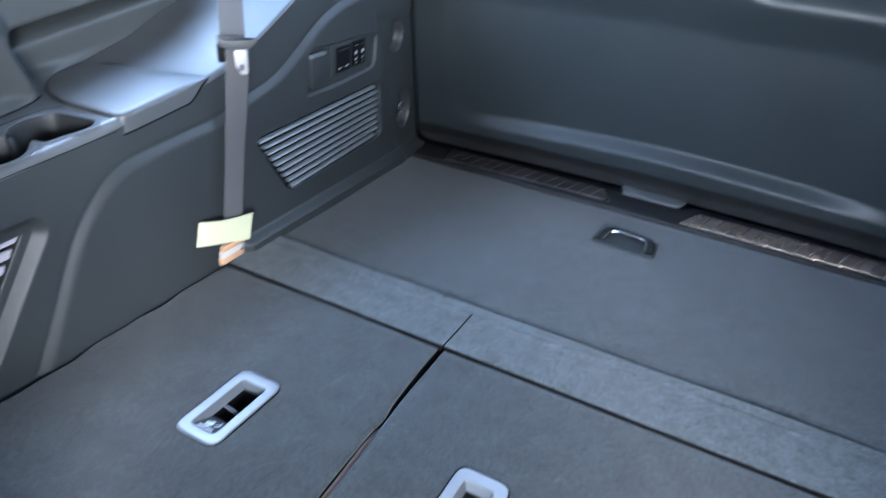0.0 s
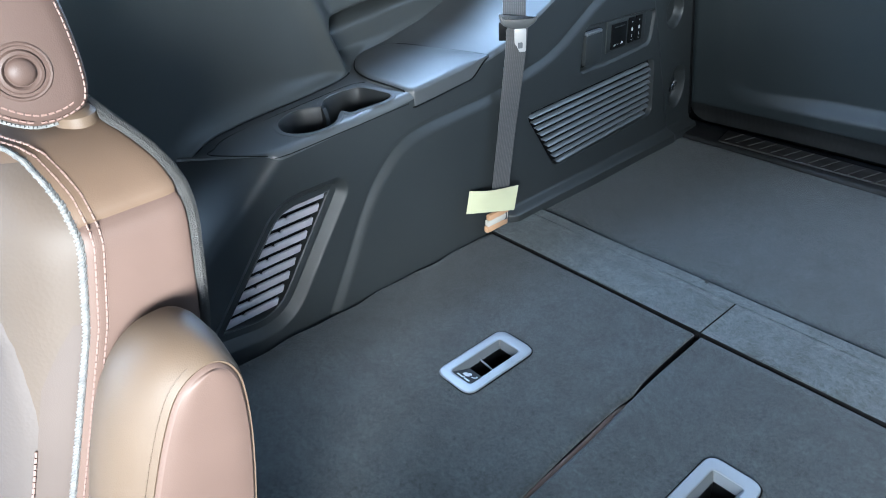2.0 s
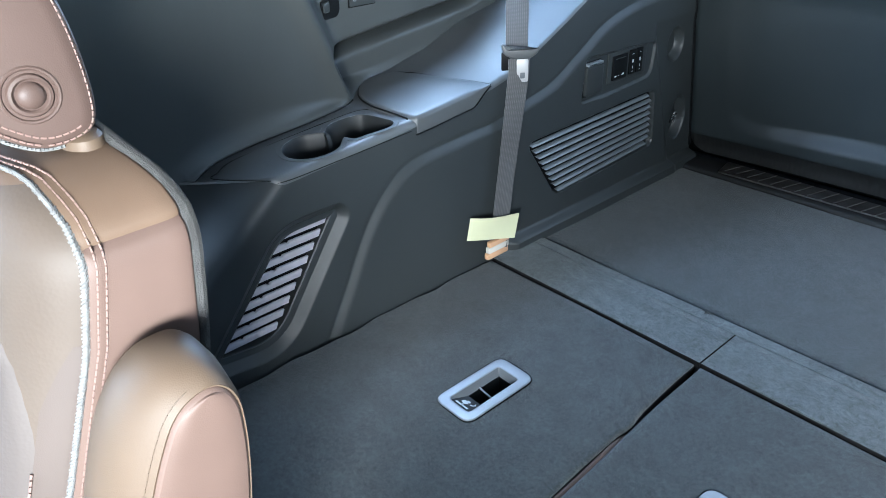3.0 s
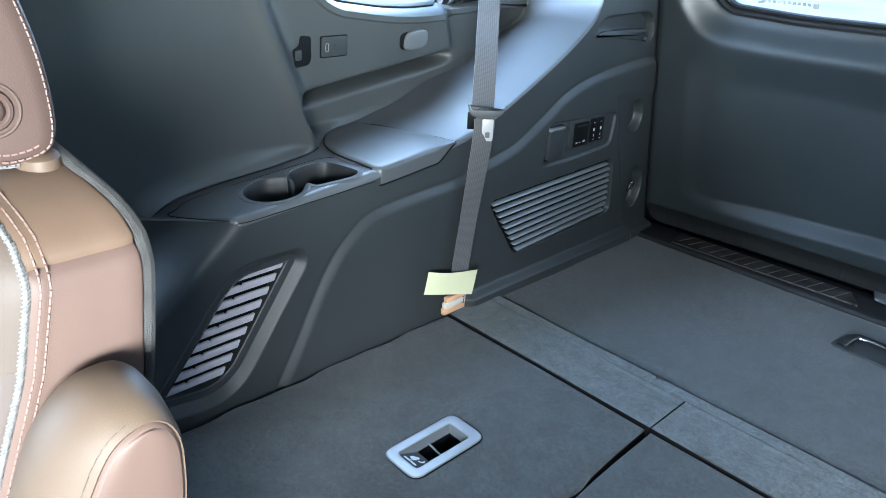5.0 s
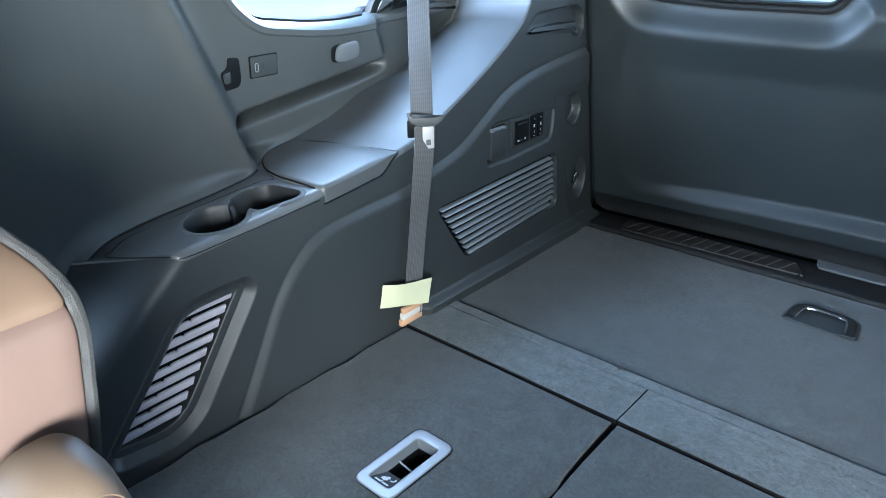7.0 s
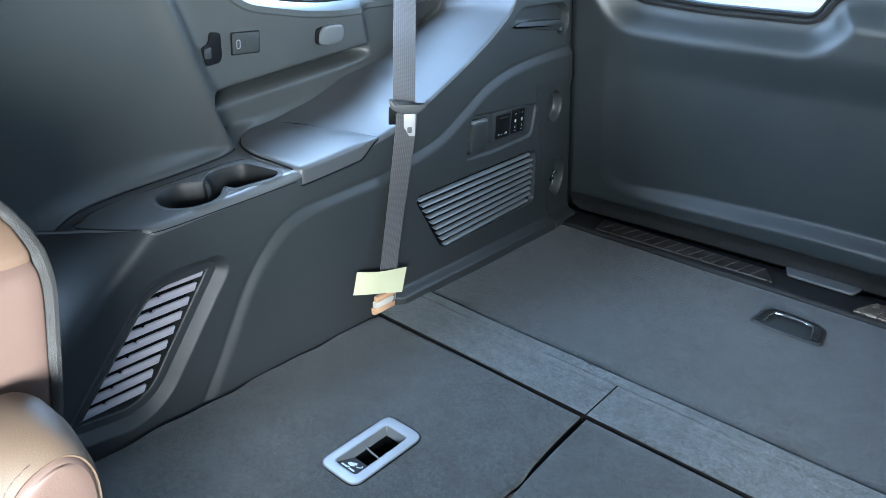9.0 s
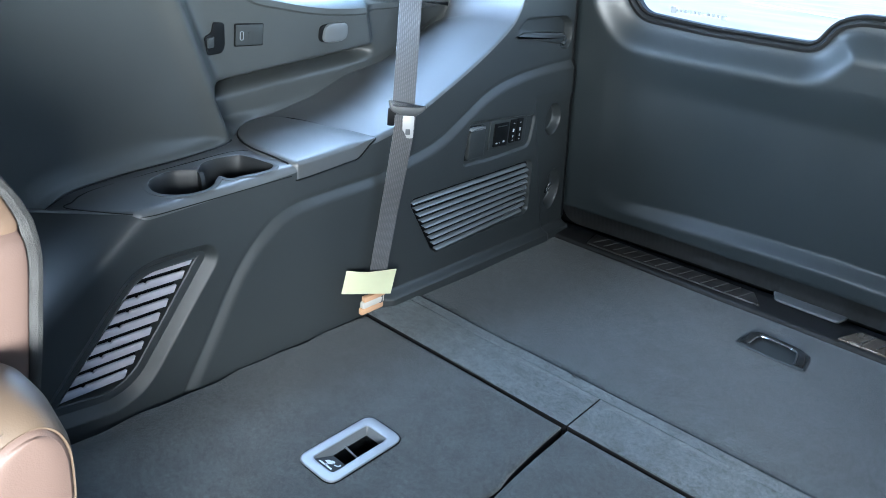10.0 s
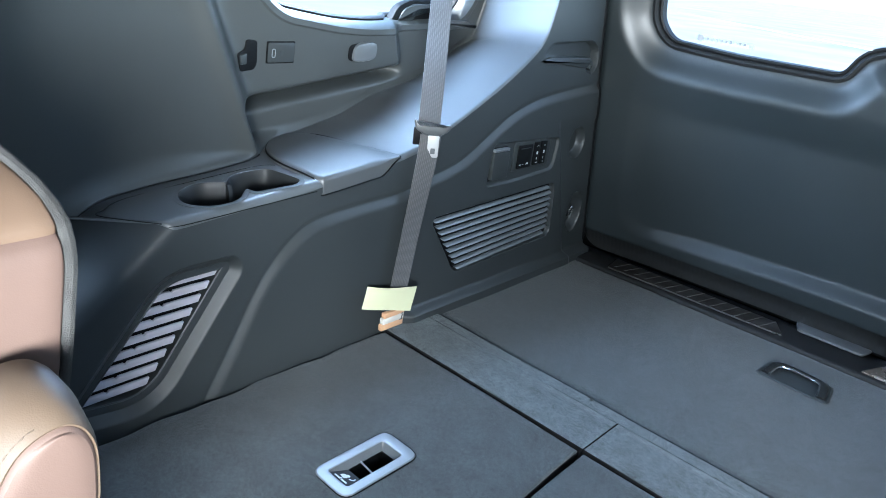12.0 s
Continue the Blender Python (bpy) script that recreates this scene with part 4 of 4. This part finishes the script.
lower_path = smooth([(0.026, 0.004, 0.03), (0.025, 0.006, 0.06), (0.023, 0.016, 0.12), (0.021, 0.034, 0.22), (0.020, 0.050, 0.31), (0.018, 0.064, 0.39), (0.008, 0.072, 0.425)], 6)
upper_path = smooth([(0.006, 0.071, 0.415), (0.0, 0.076, 0.44), (-0.03, 0.108, 0.52), (-0.075, 0.155, 0.61), (-0.16, 0.245, 0.80), (-0.21, 0.30, 0.95), (-0.23, 0.32, 1.02)], 6)
face = np.array((0.80, -0.60, 0.05))
flat = np.array((0.98, -0.20, 0.04))
turns = np.clip(np.linspace(1.9, 0, len(lower_path)), 0, 1)[:, None]
webbing("lap_webbing", lower_path, 0.041, flat * turns + face * (1 - turns), belt, "dark grey lower webbing")
webbing("shoulder_webbing", upper_path, 0.043, [face] * len(upper_path), belt, "grey woven shoulder webbing")
side = np.cross(face / np.linalg.norm(face), (0, 0, 1))


def on_belt(u, v, w):
    p = np.array((0.014, 0.069, 0.422)) + side * -u + np.array((0, 0.012, 1.0)) * v + face * (w + 0.003)
    return tuple(p)


tongue = part("tongue", slab(rounded([(-0.036, 0.014), (-0.032, 0.018), (-0.026, 0.006), (0.026, 0.006), (0.035, 0.010), (0.038, 0.005), (0.030, -0.006), (0.016, -0.013), (-0.012, -0.013), (-0.030, -0.004)], 0.005), 0.007, 0.0025, on_belt), TRIM_LIGHTER, belt, "dark plastic latch grip")
part("latch_plate", slab(rounded(rect(-0.006, -0.056, 0.016, -0.013), 0.004), 0.004, 0.001, lambda u, v, w: on_belt(u, v, w + 0.002)), BRIGHT, tongue, "polished steel latch plate")
part("slot", slab(rounded(rect(0.0005, -0.049, 0.0095, -0.038), 0.002), 0.0008, 0.0002, lambda u, v, w: on_belt(u, v, w + 0.006)), LOUVRE, tongue)
part("keeper", slab(rounded(rect(-0.034, -0.034, -0.018, 0.0), 0.003), 0.004, 0.001, lambda u, v, w: on_belt(u, v, w - 0.004)), BLACK, belt, "black webbing keeper")
for z0, z1, mat, words in ((0.043, 0.054, TAG_ORANGE, "orange beige sewn end"), (0.030, 0.043, TAG_WHITE, "off-white sewn end"), (0.017, 0.030, TAG_ORANGE, "orange beige sewn end")):
    part("anchor_tag", box((0.019, -0.024 - (0.05 - z0) * 0.25, z0), (0.030, 0.031 - (0.05 - z0) * 0.10, z1 + 0.0015), 0.0025), mat, belt, words)

# paper flag round the belt
note = thing("paper_flag", "pale yellow paper flag wrapped round the belt", "paper flag")
na, nb, nc, nd = (np.array(p) for p in ((0.015, -0.065, 0.122), (0.041, 0.048, 0.101), (0.043, 0.032, 0.053), (0.019, -0.080, 0.080)))
NU, NV = np.meshgrid(np.linspace(0, 1, 16), np.linspace(0, 1, 8))
NP = (na * (1 - NU[..., None]) + nb * NU[..., None]) * (1 - NV[..., None]) + (nd * (1 - NU[..., None]) + nc * NU[..., None]) * NV[..., None]
NP = NP + face * (0.006 * np.sin(NU * math.pi) + 0.003 * np.sin(NU * 5 + NV * 2))[..., None]
v1, f1 = grid(NP[..., 0], NP[..., 1], NP[..., 2])
NB = NP - face * 0.0006
v2, f2 = grid(NB[..., 0], NB[..., 1], NB[..., 2])
part("sheet", (np.vstack([v1, v2]), np.vstack([f1, f2 + len(v1)])), PAPER, note)

# ---- second-row seat ----
seat = thing("car_seat", "tan leather second-row seat with pale perforated front", "car seat")
REAR = [(-0.2, -0.86), (0.0, -0.820), (0.2, -0.780), (0.406, -0.741), (0.486, -0.730), (0.515, -0.729), (0.535, -0.733), (0.550, -0.742), (0.560, -0.752)]
PIPE = [(-0.2, -1.00), (0.0, -0.965), (0.2, -0.920), (0.321, -0.872), (0.432, -0.829), (0.502, -0.811), (0.530, -0.811), (0.550, -0.816), (0.560, -0.823)]
MID = 0.18


def shoulder(z):
    """How far the top corner is rounded off at a height."""
    t = min(max((z - 0.49) / 0.070, 0), 1)
    return 0.11 * (1 - math.sqrt(1 - t * t))


def seat_loop(z, shrink=0.0):
    yr, yp = curve(REAR, z), curve(PIPE, z)
    w = 0.235 - shrink
    k = 1 - shrink * 4
    half = [(w - 0.05, yr - 0.003), (w - 0.010, yr - 0.003), (w - 0.001, yr - 0.010), (w + 0.0005, yr * 0.55 + yp * 0.45), (w + 0.001, yr * 0.2 + yp * 0.8), (w, yp), (w - 0.018, yp - 0.030 * k), (w - 0.055, yp - 0.052 * k), (w - 0.095, yp - 0.035 * k), (w - 0.15, yp - 0.020 * k)]
    pts = [(MID + a, b) for a, b in half] + [(MID - a, b) for a, b in half[::-1]]
    return [(p[0], p[1], z) for p in smooth([(a, b) for a, b in pts], 5, True)]


def seat_skin(levels):
    loops = []
    for z in levels:
        lp = np.array(seat_loop(z, shoulder(z)))
        groove = math.exp(-((z - 0.512) / 0.004) ** 2) * 0.004
        c = lp.mean(axis=0)
        side = np.ones(len(lp))
        side[25:71] = 0.0
        lp[:, :2] += side[:, None] * (c[:2] - lp[:, :2]) / np.linalg.norm(lp[:, :2] - c[:2], axis=1)[:, None] * groove
        loops.append([tuple(p) for p in lp])
    return loops


lower_levels = list(np.linspace(-0.15, 0.49, 40)) + [0.498, 0.504, 0.508, 0.512]
lower_skin = seat_skin(lower_levels)
backrest = part("backrest", loft(lower_skin), TAN_SIDE, seat, "rosy tan leather backrest")
cap_skin = seat_skin([0.512, 0.516, 0.520, 0.526, 0.534, 0.541, 0.547, 0.552, 0.556, 0.558])
part("shoulder_panel", loft(cap_skin), TAN, seat, "brown leather shoulder of the backrest")


def front_panel(loops, k0, k1, out):
    """The padded front between two lines of the skin, a little proud of it."""
    rows = []
    for lp in loops:
        seg = np.array(lp)[k0:k1 + 1].copy()
        seg[1:-1, 1] -= out
        rows.append(seg)
    a = np.array(rows)
    return grid(a[..., 0], a[..., 1], a[..., 2])


part("front_panel", front_panel(lower_skin + cap_skin[1:-2], 25, 70, 0.002), PALE, seat, "pale perforated leather front")
low_rows = [lp for lp in lower_skin if lp[0][2] < 0.445]
bolster = []
for lp in low_rows:
    seg = np.array(lp)[25:35]
    reach = np.linspace(0, 4.2 * math.sqrt(min(max((0.446 - lp[0][2]) / 0.055, 0.02), 1)), 10)
    row = np.stack([np.interp(reach, np.arange(10), seg[:, q]) for q in range(3)], 1)
    row[1:, 1] -= 0.004
    bolster.append(row)
bolster = np.array(bolster)
part("side_bolster", grid(bolster[..., 0], bolster[..., 1], bolster[..., 2]), BEIGE, seat, "beige leather side bolster")
insert = []
for lp in [q for q in lower_skin if q[0][2] < 0.462]:
    seg = np.array(lp)[25:48]
    first = float(np.interp(lp[0][2], (0.10, 0.30, 0.365, 0.42, 0.462), (4.2, 4.25, 4.5, 7.0, 10.0)))
    reach = np.linspace(first, 22, 24)
    row = np.stack([np.interp(reach, np.arange(23), seg[:, q]) for q in range(3)], 1)
    row[1:-1, 1] -= 0.0055
    row[:, 0] += 0.001
    insert.append(row)
insert = np.array(insert)
part("centre_insert", grid(insert[..., 0], insert[..., 1], insert[..., 2]), ROSY, seat, "pale rosy perforated leather insert")


def seat_line(knots, dx, dy, z0, z1, n=60):
    out = []
    for z in np.linspace(z0, z1, n):
        out.append((MID + 0.235 - shoulder(z) + dx, curve(knots, z) + dy, z))
    return np.array(out)


pipe = np.vstack([seat_line(PIPE, 0.0, -0.003, -0.15, 0.552), smooth([(0.340, -0.825, 0.5570), (0.325, -0.832, 0.560), (0.30, -0.841, 0.562), (0.25, -0.848, 0.563)], 5)])
part("piping", tube(pipe, 0.0020), PIPING, seat, "pale fuzzy piping along the bolster")
seat_pipe = pipe
part("felt_edge", tube(np.vstack([seat_line(REAR, -0.006, 0.001, -0.15, 0.552), smooth([(0.338, -0.748, 0.5585), (0.32, -0.750, 0.562), (0.29, -0.751, 0.564), (0.22, -0.752, 0.565)], 5)]), 0.0052), FELT, seat, "grey felt edge of the seat back cover")


def fringe(path, across, pitch, radius, parent):
    """Short slanted strands of thread wound along a cord, as one mesh."""
    path = np.array(path, float)
    s = np.concatenate([[0], np.cumsum(np.linalg.norm(np.diff(path, axis=0), axis=1))])
    verts, faces = [], []
    ac = np.array(across, float)
    out = np.cross(ac, (0, 0, 1))
    out /= np.linalg.norm(out)
    for k, at in enumerate(np.arange(pitch, s[-1] - pitch, pitch)):
        a, b = (np.array([np.interp(q, s, path[:, i]) for i in range(3)]) for q in (at - pitch * 0.8, at + pitch * 0.8))
        j = 1 + 0.18 * math.sin(k * 2.4)
        mid = (a + b) / 2 + out * 0.0022
        v, f = tube([a - ac * j, mid, b + ac * j], radius, 5)
        faces += [tuple(i + len(verts) for i in q) for q in f]
        verts += v
    return part("fringe", (verts, faces), PIPING, parent, "pale wound threads of the piping")


def stitches(path, lift, length, gap, radius, parent, mat=THREAD):
    """A row of raised thread stitches along a path, as one mesh."""
    path = np.array(path) + np.array(lift)
    seg = np.linalg.norm(np.diff(path, axis=0), axis=1)
    s = np.concatenate([[0], np.cumsum(seg)])
    verts, faces = [], []
    at = 0.0
    while at + length < s[-1]:
        ends = [np.array([np.interp(q, s, path[:, i]) for i in range(3)]) for q in (at, at + length / 2, at + length)]
        ends[1] = ends[1] + np.array(lift) * 0.2
        v, f = tube(ends, radius, 5)
        faces += [tuple(k + len(verts) for k in q) for q in f]
        verts += v
        at += length + gap
    return part("stitching", (verts, faces), mat, parent, "raised pinkish thread")


fringe(seat_pipe, (0.0, 0.0024, 0.0), 0.0032, 0.0011, seat)
for off in (0.006, 0.0125):
    over = smooth([(0.339, -0.824 + off, 0.5575), (0.325, -0.832 + off, 0.5605), (0.30, -0.841 + off, 0.5625), (0.25, -0.848 + off, 0.5635)], 5)
    stitches(np.vstack([seat_line(PIPE, 0.0008, off, -0.1, 0.553), over]), (0.0005, 0, 0.0003), 0.0044, 0.0016, 0.0009, seat)
stitches(bolster[:-6, -1], (0.001, -0.001, 0), 0.0045, 0.0013, 0.0013, seat)

# headrest
HEAD = smooth([(-0.797, 0.562), (-0.765, 0.566), (-0.752, 0.585), (-0.752, 0.635), (-0.761, 0.685), (-0.778, 0.74), (-0.80, 0.785), (-0.84, 0.80), (-0.885, 0.785), (-0.895, 0.73), (-0.880, 0.66), (-0.850, 0.605), (-0.826, 0.578)], 5, True)
hl = []
for x, i in ((0.030, 0.020), (0.033, 0.008), (0.042, 0.0), (0.318, 0.0), (0.327, 0.003), (0.331, 0.010), (0.332, 0.016)):
    hl.append([(x, u, v) for u, v in inset(HEAD, i)])
headrest = part("headrest", loft(hl), HEAD_TAN, seat, "tan leather headrest with a round side button")
hem_line = [(0.3235, u, v) for u, v in inset(HEAD, 0.001)[-16:]] + [(0.3235, u, v) for u, v in inset(HEAD, 0.001)[:3]]
part("headrest_piping", tube(hem_line, 0.0018), PIPING, headrest, "pale fuzzy piping")
fringe(hem_line, (0.0030, 0.0, 0.0006), 0.0030, 0.0010, headrest)
for i in (0.006,):
    o = inset(HEAD, i)
    stitches([(0.3305, u, v) for u, v in np.vstack([o, o[:1]])], (0.0004, 0, 0), 0.0040, 0.0014, 0.0008, headrest)
o = inset(HEAD, 0.012)
stitches([(0.3315, u, v) for u, v in np.vstack([o[-14:], o[:8]])], (0.0004, 0, 0), 0.0040, 0.0014, 0.0008, headrest)


def disc_on_head(r_list, cx=-0.797, cz=0.608, n=32):
    loops = [[(0.3315 + h, cx + r * math.cos(a), cz + r * math.sin(a)) for a in np.linspace(0, 2 * math.pi, n, endpoint=False)] for r, h in r_list]
    return loft(loops)


part("button_ring", disc_on_head([(0.0222, -0.0016), (0.0219, 0.0008), (0.0207, 0.0018), (0.0194, 0.0016), (0.0184, 0.0003), (0.0178, -0.0016)]), HEAD_TAN, headrest, "moulded rim round the button")
part("button_groove", disc_on_head([(0.0182, -0.0024), (0.0182, -0.0010), (0.0148, -0.0010)]), BROWN, headrest, "dark groove round the button")
part("button", disc_on_head([(0.0166, -0.0024), (0.0164, 0.0008), (0.0152, 0.0024), (0.0130, 0.0029), (0.0117, 0.0019), (0.0111, 0.0003), (0.0105, 0.0003), (0.0099, 0.0021), (0.0078, 0.0042), (0.0044, 0.0054), (0.0011, 0.0058)]), HEAD_TAN, headrest, "round tan adjuster button")
for x in (0.10, 0.26):
    part("post", tube([(x, -0.79, 0.50), (x, -0.80, 0.60)], 0.006, 12), CHROME, headrest, "chromed headrest post")
    puck = [[(x + 0.055 + r * 1.1 * math.cos(a), -0.768 + r * 0.85 * math.sin(a), z - 0.003) for a in np.linspace(0, 2 * math.pi, 28, endpoint=False)] for r, z in ((0.018, 0.548), (0.020, 0.562), (0.019, 0.568), (0.015, 0.571))]
    part("post_guide", loft(puck), GOLDEN, seat, "golden plastic post guide")

# armrest, stowed upright beside the backrest
ARM = smooth([(-0.788, 0.439), (-0.770, 0.436), (-0.757, 0.420), (-0.751, 0.385), (-0.757, 0.32), (-0.778, 0.20), (-0.815, 0.02), (-0.86, -0.02), (-0.905, 0.02), (-0.908, 0.15), (-0.884, 0.28), (-0.854, 0.372), (-0.830, 0.415), (-0.808, 0.434)], 5, True)
FACE = smooth([(-0.784, 0.4235), (-0.768, 0.4215), (-0.757, 0.407), (-0.7535, 0.380), (-0.759, 0.32), (-0.781, 0.20), (-0.815, 0.03), (-0.86, -0.01), (-0.893, 0.03), (-0.893, 0.15), (-0.867, 0.27), (-0.840, 0.345), (-0.8185, 0.392), (-0.803, 0.414)], 5, True)
al = []
for x, i, k in ((0.428, 0.012, 0), (0.432, 0.002, 0), (0.440, 0.0, 0), (0.468, -0.001, 0), (0.484, 0.0, 0.25), (0.494, 0.0, 0.6), (0.500, 0.001, 0.9), (0.5025, 0.002, 1), (0.5018, 0.0035, 1), (0.5038, 0.0045, 1), (0.5052, 0.0062, 1)):
    al.append([(x, u, v) for u, v in inset(ARM * (1 - k) + FACE * k, i)])
armrest = part("armrest", loft(al[:9], True, False), GOLDEN, seat, "golden tan leather armrest stowed upright")
rim_line = np.array(al[-1])[:, 1:]
top_v, low_v = rim_line[:, 1].max(), rim_line[:, 1].min()
rows = []
for level in (top_v + low_v) / 2 + (top_v - low_v) / 2 * np.cos(np.linspace(0.0, math.pi, 70)) * 0.99998:
    cut = []
    for a, b in zip(rim_line, np.roll(rim_line, -1, axis=0)):
        if (a[1] > level) != (b[1] > level):
            cut.append(a[0] + (b[0] - a[0]) * (level - a[1]) / (b[1] - a[1]))
    rows.append([(0.5052 + 0.0025 * (1 - q ** 4), (min(cut) + max(cut)) / 2 + q * (max(cut) - min(cut)) / 2, level) for q in np.linspace(-1, 1, 17)])
rows = np.array(rows)
part("face_cushion", grid(rows[..., 0], rows[..., 1], rows[..., 2]), TAN_SIDE, armrest, "rosy tan leather face inside a sewn seam")
part("face_seam", loft(al[8:], True, False), TAN_SIDE, armrest, "rosy tan welt round the face")
o = inset(FACE, -0.003)
stitches([(0.4985, u, v) for u, v in o[35:]], (0.0012, 0, 0), 0.0045, 0.0022, 0.0004, armrest, GOLDEN)
cushion = part("seat_cushion", box((-0.05, -1.42, -0.22), (0.41, -0.86, -0.05), 0.04), TAN_SIDE, seat, "tan leather seat cushion")

# seat slide rail in the gap before the folded seats
rail = thing("seat_hinge_cover", "dark brown padded hinge cover with a bright bolt", "hinge cover")
pad = []
for t in np.linspace(0, 1, 14):
    x, r = 0.15 + 0.235 * t, 0.045 * math.sqrt(max(1 - (2 * t - 1) ** 6, 0.02))
    pad.append([(x, -0.745 + r * math.cos(a), -0.085 + 0.9 * r * math.sin(a) + 0.01 * math.sin(9 * t)) for a in np.linspace(0, 2 * math.pi, 18, endpoint=False)])
part("pad", loft(pad), leather_material("dark brown leather pad", (0.105, 0.080, 0.068, 1), 0.38), rail)
part("hinge_tip", tube([(0.372, -0.724, -0.070), (0.384, -0.713, -0.040), (0.392, -0.709, -0.022)], 0.010, 12), BLACK, rail, "black rounded hinge end")
part("bolt", tube([(0.350, -0.722, -0.062), (0.364, -0.711, -0.034), (0.374, -0.7055, -0.014)], 0.0042, 10), CHROME, rail, "bright steel bolt")

# ---- the rest of the car's shell and the yard outside ----
floor_low = part("floor", box((-0.30, -2.5, -0.42), (1.62, -0.70, -0.36), 0.0), CARPET)
tagged(floor_low, "dark carpeted cabin floor", "floor", kind="structure")
ceiling = part("ceiling", box((-0.34, -2.5, 1.03), (1.66, 0.86, 1.08), 0.0), HEADLINER)
tagged(ceiling, "dark grey cloth headliner", "ceiling", kind="structure")
far_trim = part("wall_left", box((1.318, -0.72, -0.30), (1.40, 0.80, 0.36), 0.01), TRIM)
tagged(far_trim, "charcoal quarter trim across the load bay", "car trim", kind="structure")
rear_post = part("wall_left_pillar", box((1.32, -0.70, 0.36), (1.54, 0.86, 1.03), 0.01), TRIM)
tagged(rear_post, "charcoal quarter cover with its blind drawn", "pillar", kind="structure")
# Unseen seat back and headrest, added to block left light from the rear corner.
seat_blocker = part("wall_seat_blocker", box((0.74, -0.99, -0.36), (1.42, -0.89, 0.30), 0.04), TAN_SIDE)
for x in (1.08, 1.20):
    part("post", tube([(x, -0.935, 0.28), (x, -0.935, 0.44)], 0.006, 8), BRIGHT, seat_blocker)
part("headrest", box((0.955, -0.98, 0.38), (1.32, -0.89, 0.645), 0.035), TAN_SIDE, seat_blocker)
tagged(seat_blocker, "unseen tan seat back added to keep left window light off the rear corner", "seat back", kind="structure")
door_side = part("wall_right_door", box((-0.34, -2.5, -0.36), (-0.25, -0.66, 0.43), 0.02), TRIM)
tagged(door_side, "charcoal rear door lining", "door lining", kind="structure")
left_door = part("wall_left_door", box((1.56, -2.5, -0.36), (1.64, -0.42, 0.40), 0.02), TRIM)
tagged(left_door, "charcoal door lining across the cabin", "door lining", kind="structure")
dash = part("wall_front", box((-0.30, -2.54, -0.40), (1.62, -2.46, 0.42), 0.02), TRIM)
tagged(dash, "dark dashboard closing the cabin ahead", "dashboard", kind="structure")
shell = part("wall_right_outer", box((-0.40, -0.66, -0.40), (-0.345, 0.84, 0.56), 0.0), BLACK)
tagged(shell, "dark outer body side behind the trim", "body side", kind="structure")
shell2 = part("wall_rear_outer", box((-0.38, 0.86, -0.45), (1.66, 0.90, 0.56), 0.0), BLACK)
tagged(shell2, "dark outer tailgate skin", "body side", kind="structure")
corner = part("wall_corner_outer", box((-0.38, 0.60, -0.40), (-0.06, 0.88, 1.03), 0.0), BLACK)
tagged(corner, "dark rear corner of the body shell", "body side", kind="structure")
for x0, y0, x1, y1, w in ((-24, 54.5, -6, 58.0, 0.9), (-60, 120, -20, 128, 2.0), (-12, 36, 2, 36.6, 0.25)):
    d = np.array((x1 - x0, y1 - y0)) / math.hypot(x1 - x0, y1 - y0)
    nx, ny = -d[1] * w / 2, d[0] * w / 2
    joint = part("trim_joint", ([(x0 + nx, y0 + ny, -0.912), (x1 + nx, y1 + ny, -0.912), (x1 - nx, y1 - ny, -0.912), (x0 - nx, y0 - ny, -0.912)], [(0, 1, 2, 3)]), LINE_PAINT)
    tagged(joint, "brown worn stripe across the pale yard", "ground marking", kind="structure")
ground = part("ground", ([(-400, -400, -0.92), (400, -400, -0.92), (400, 400, -0.92), (-400, 400, -0.92)], [(0, 1, 2, 3)]), CONCRETE)
tagged(ground, "pale sunlit concrete yard", "ground", kind="structure")
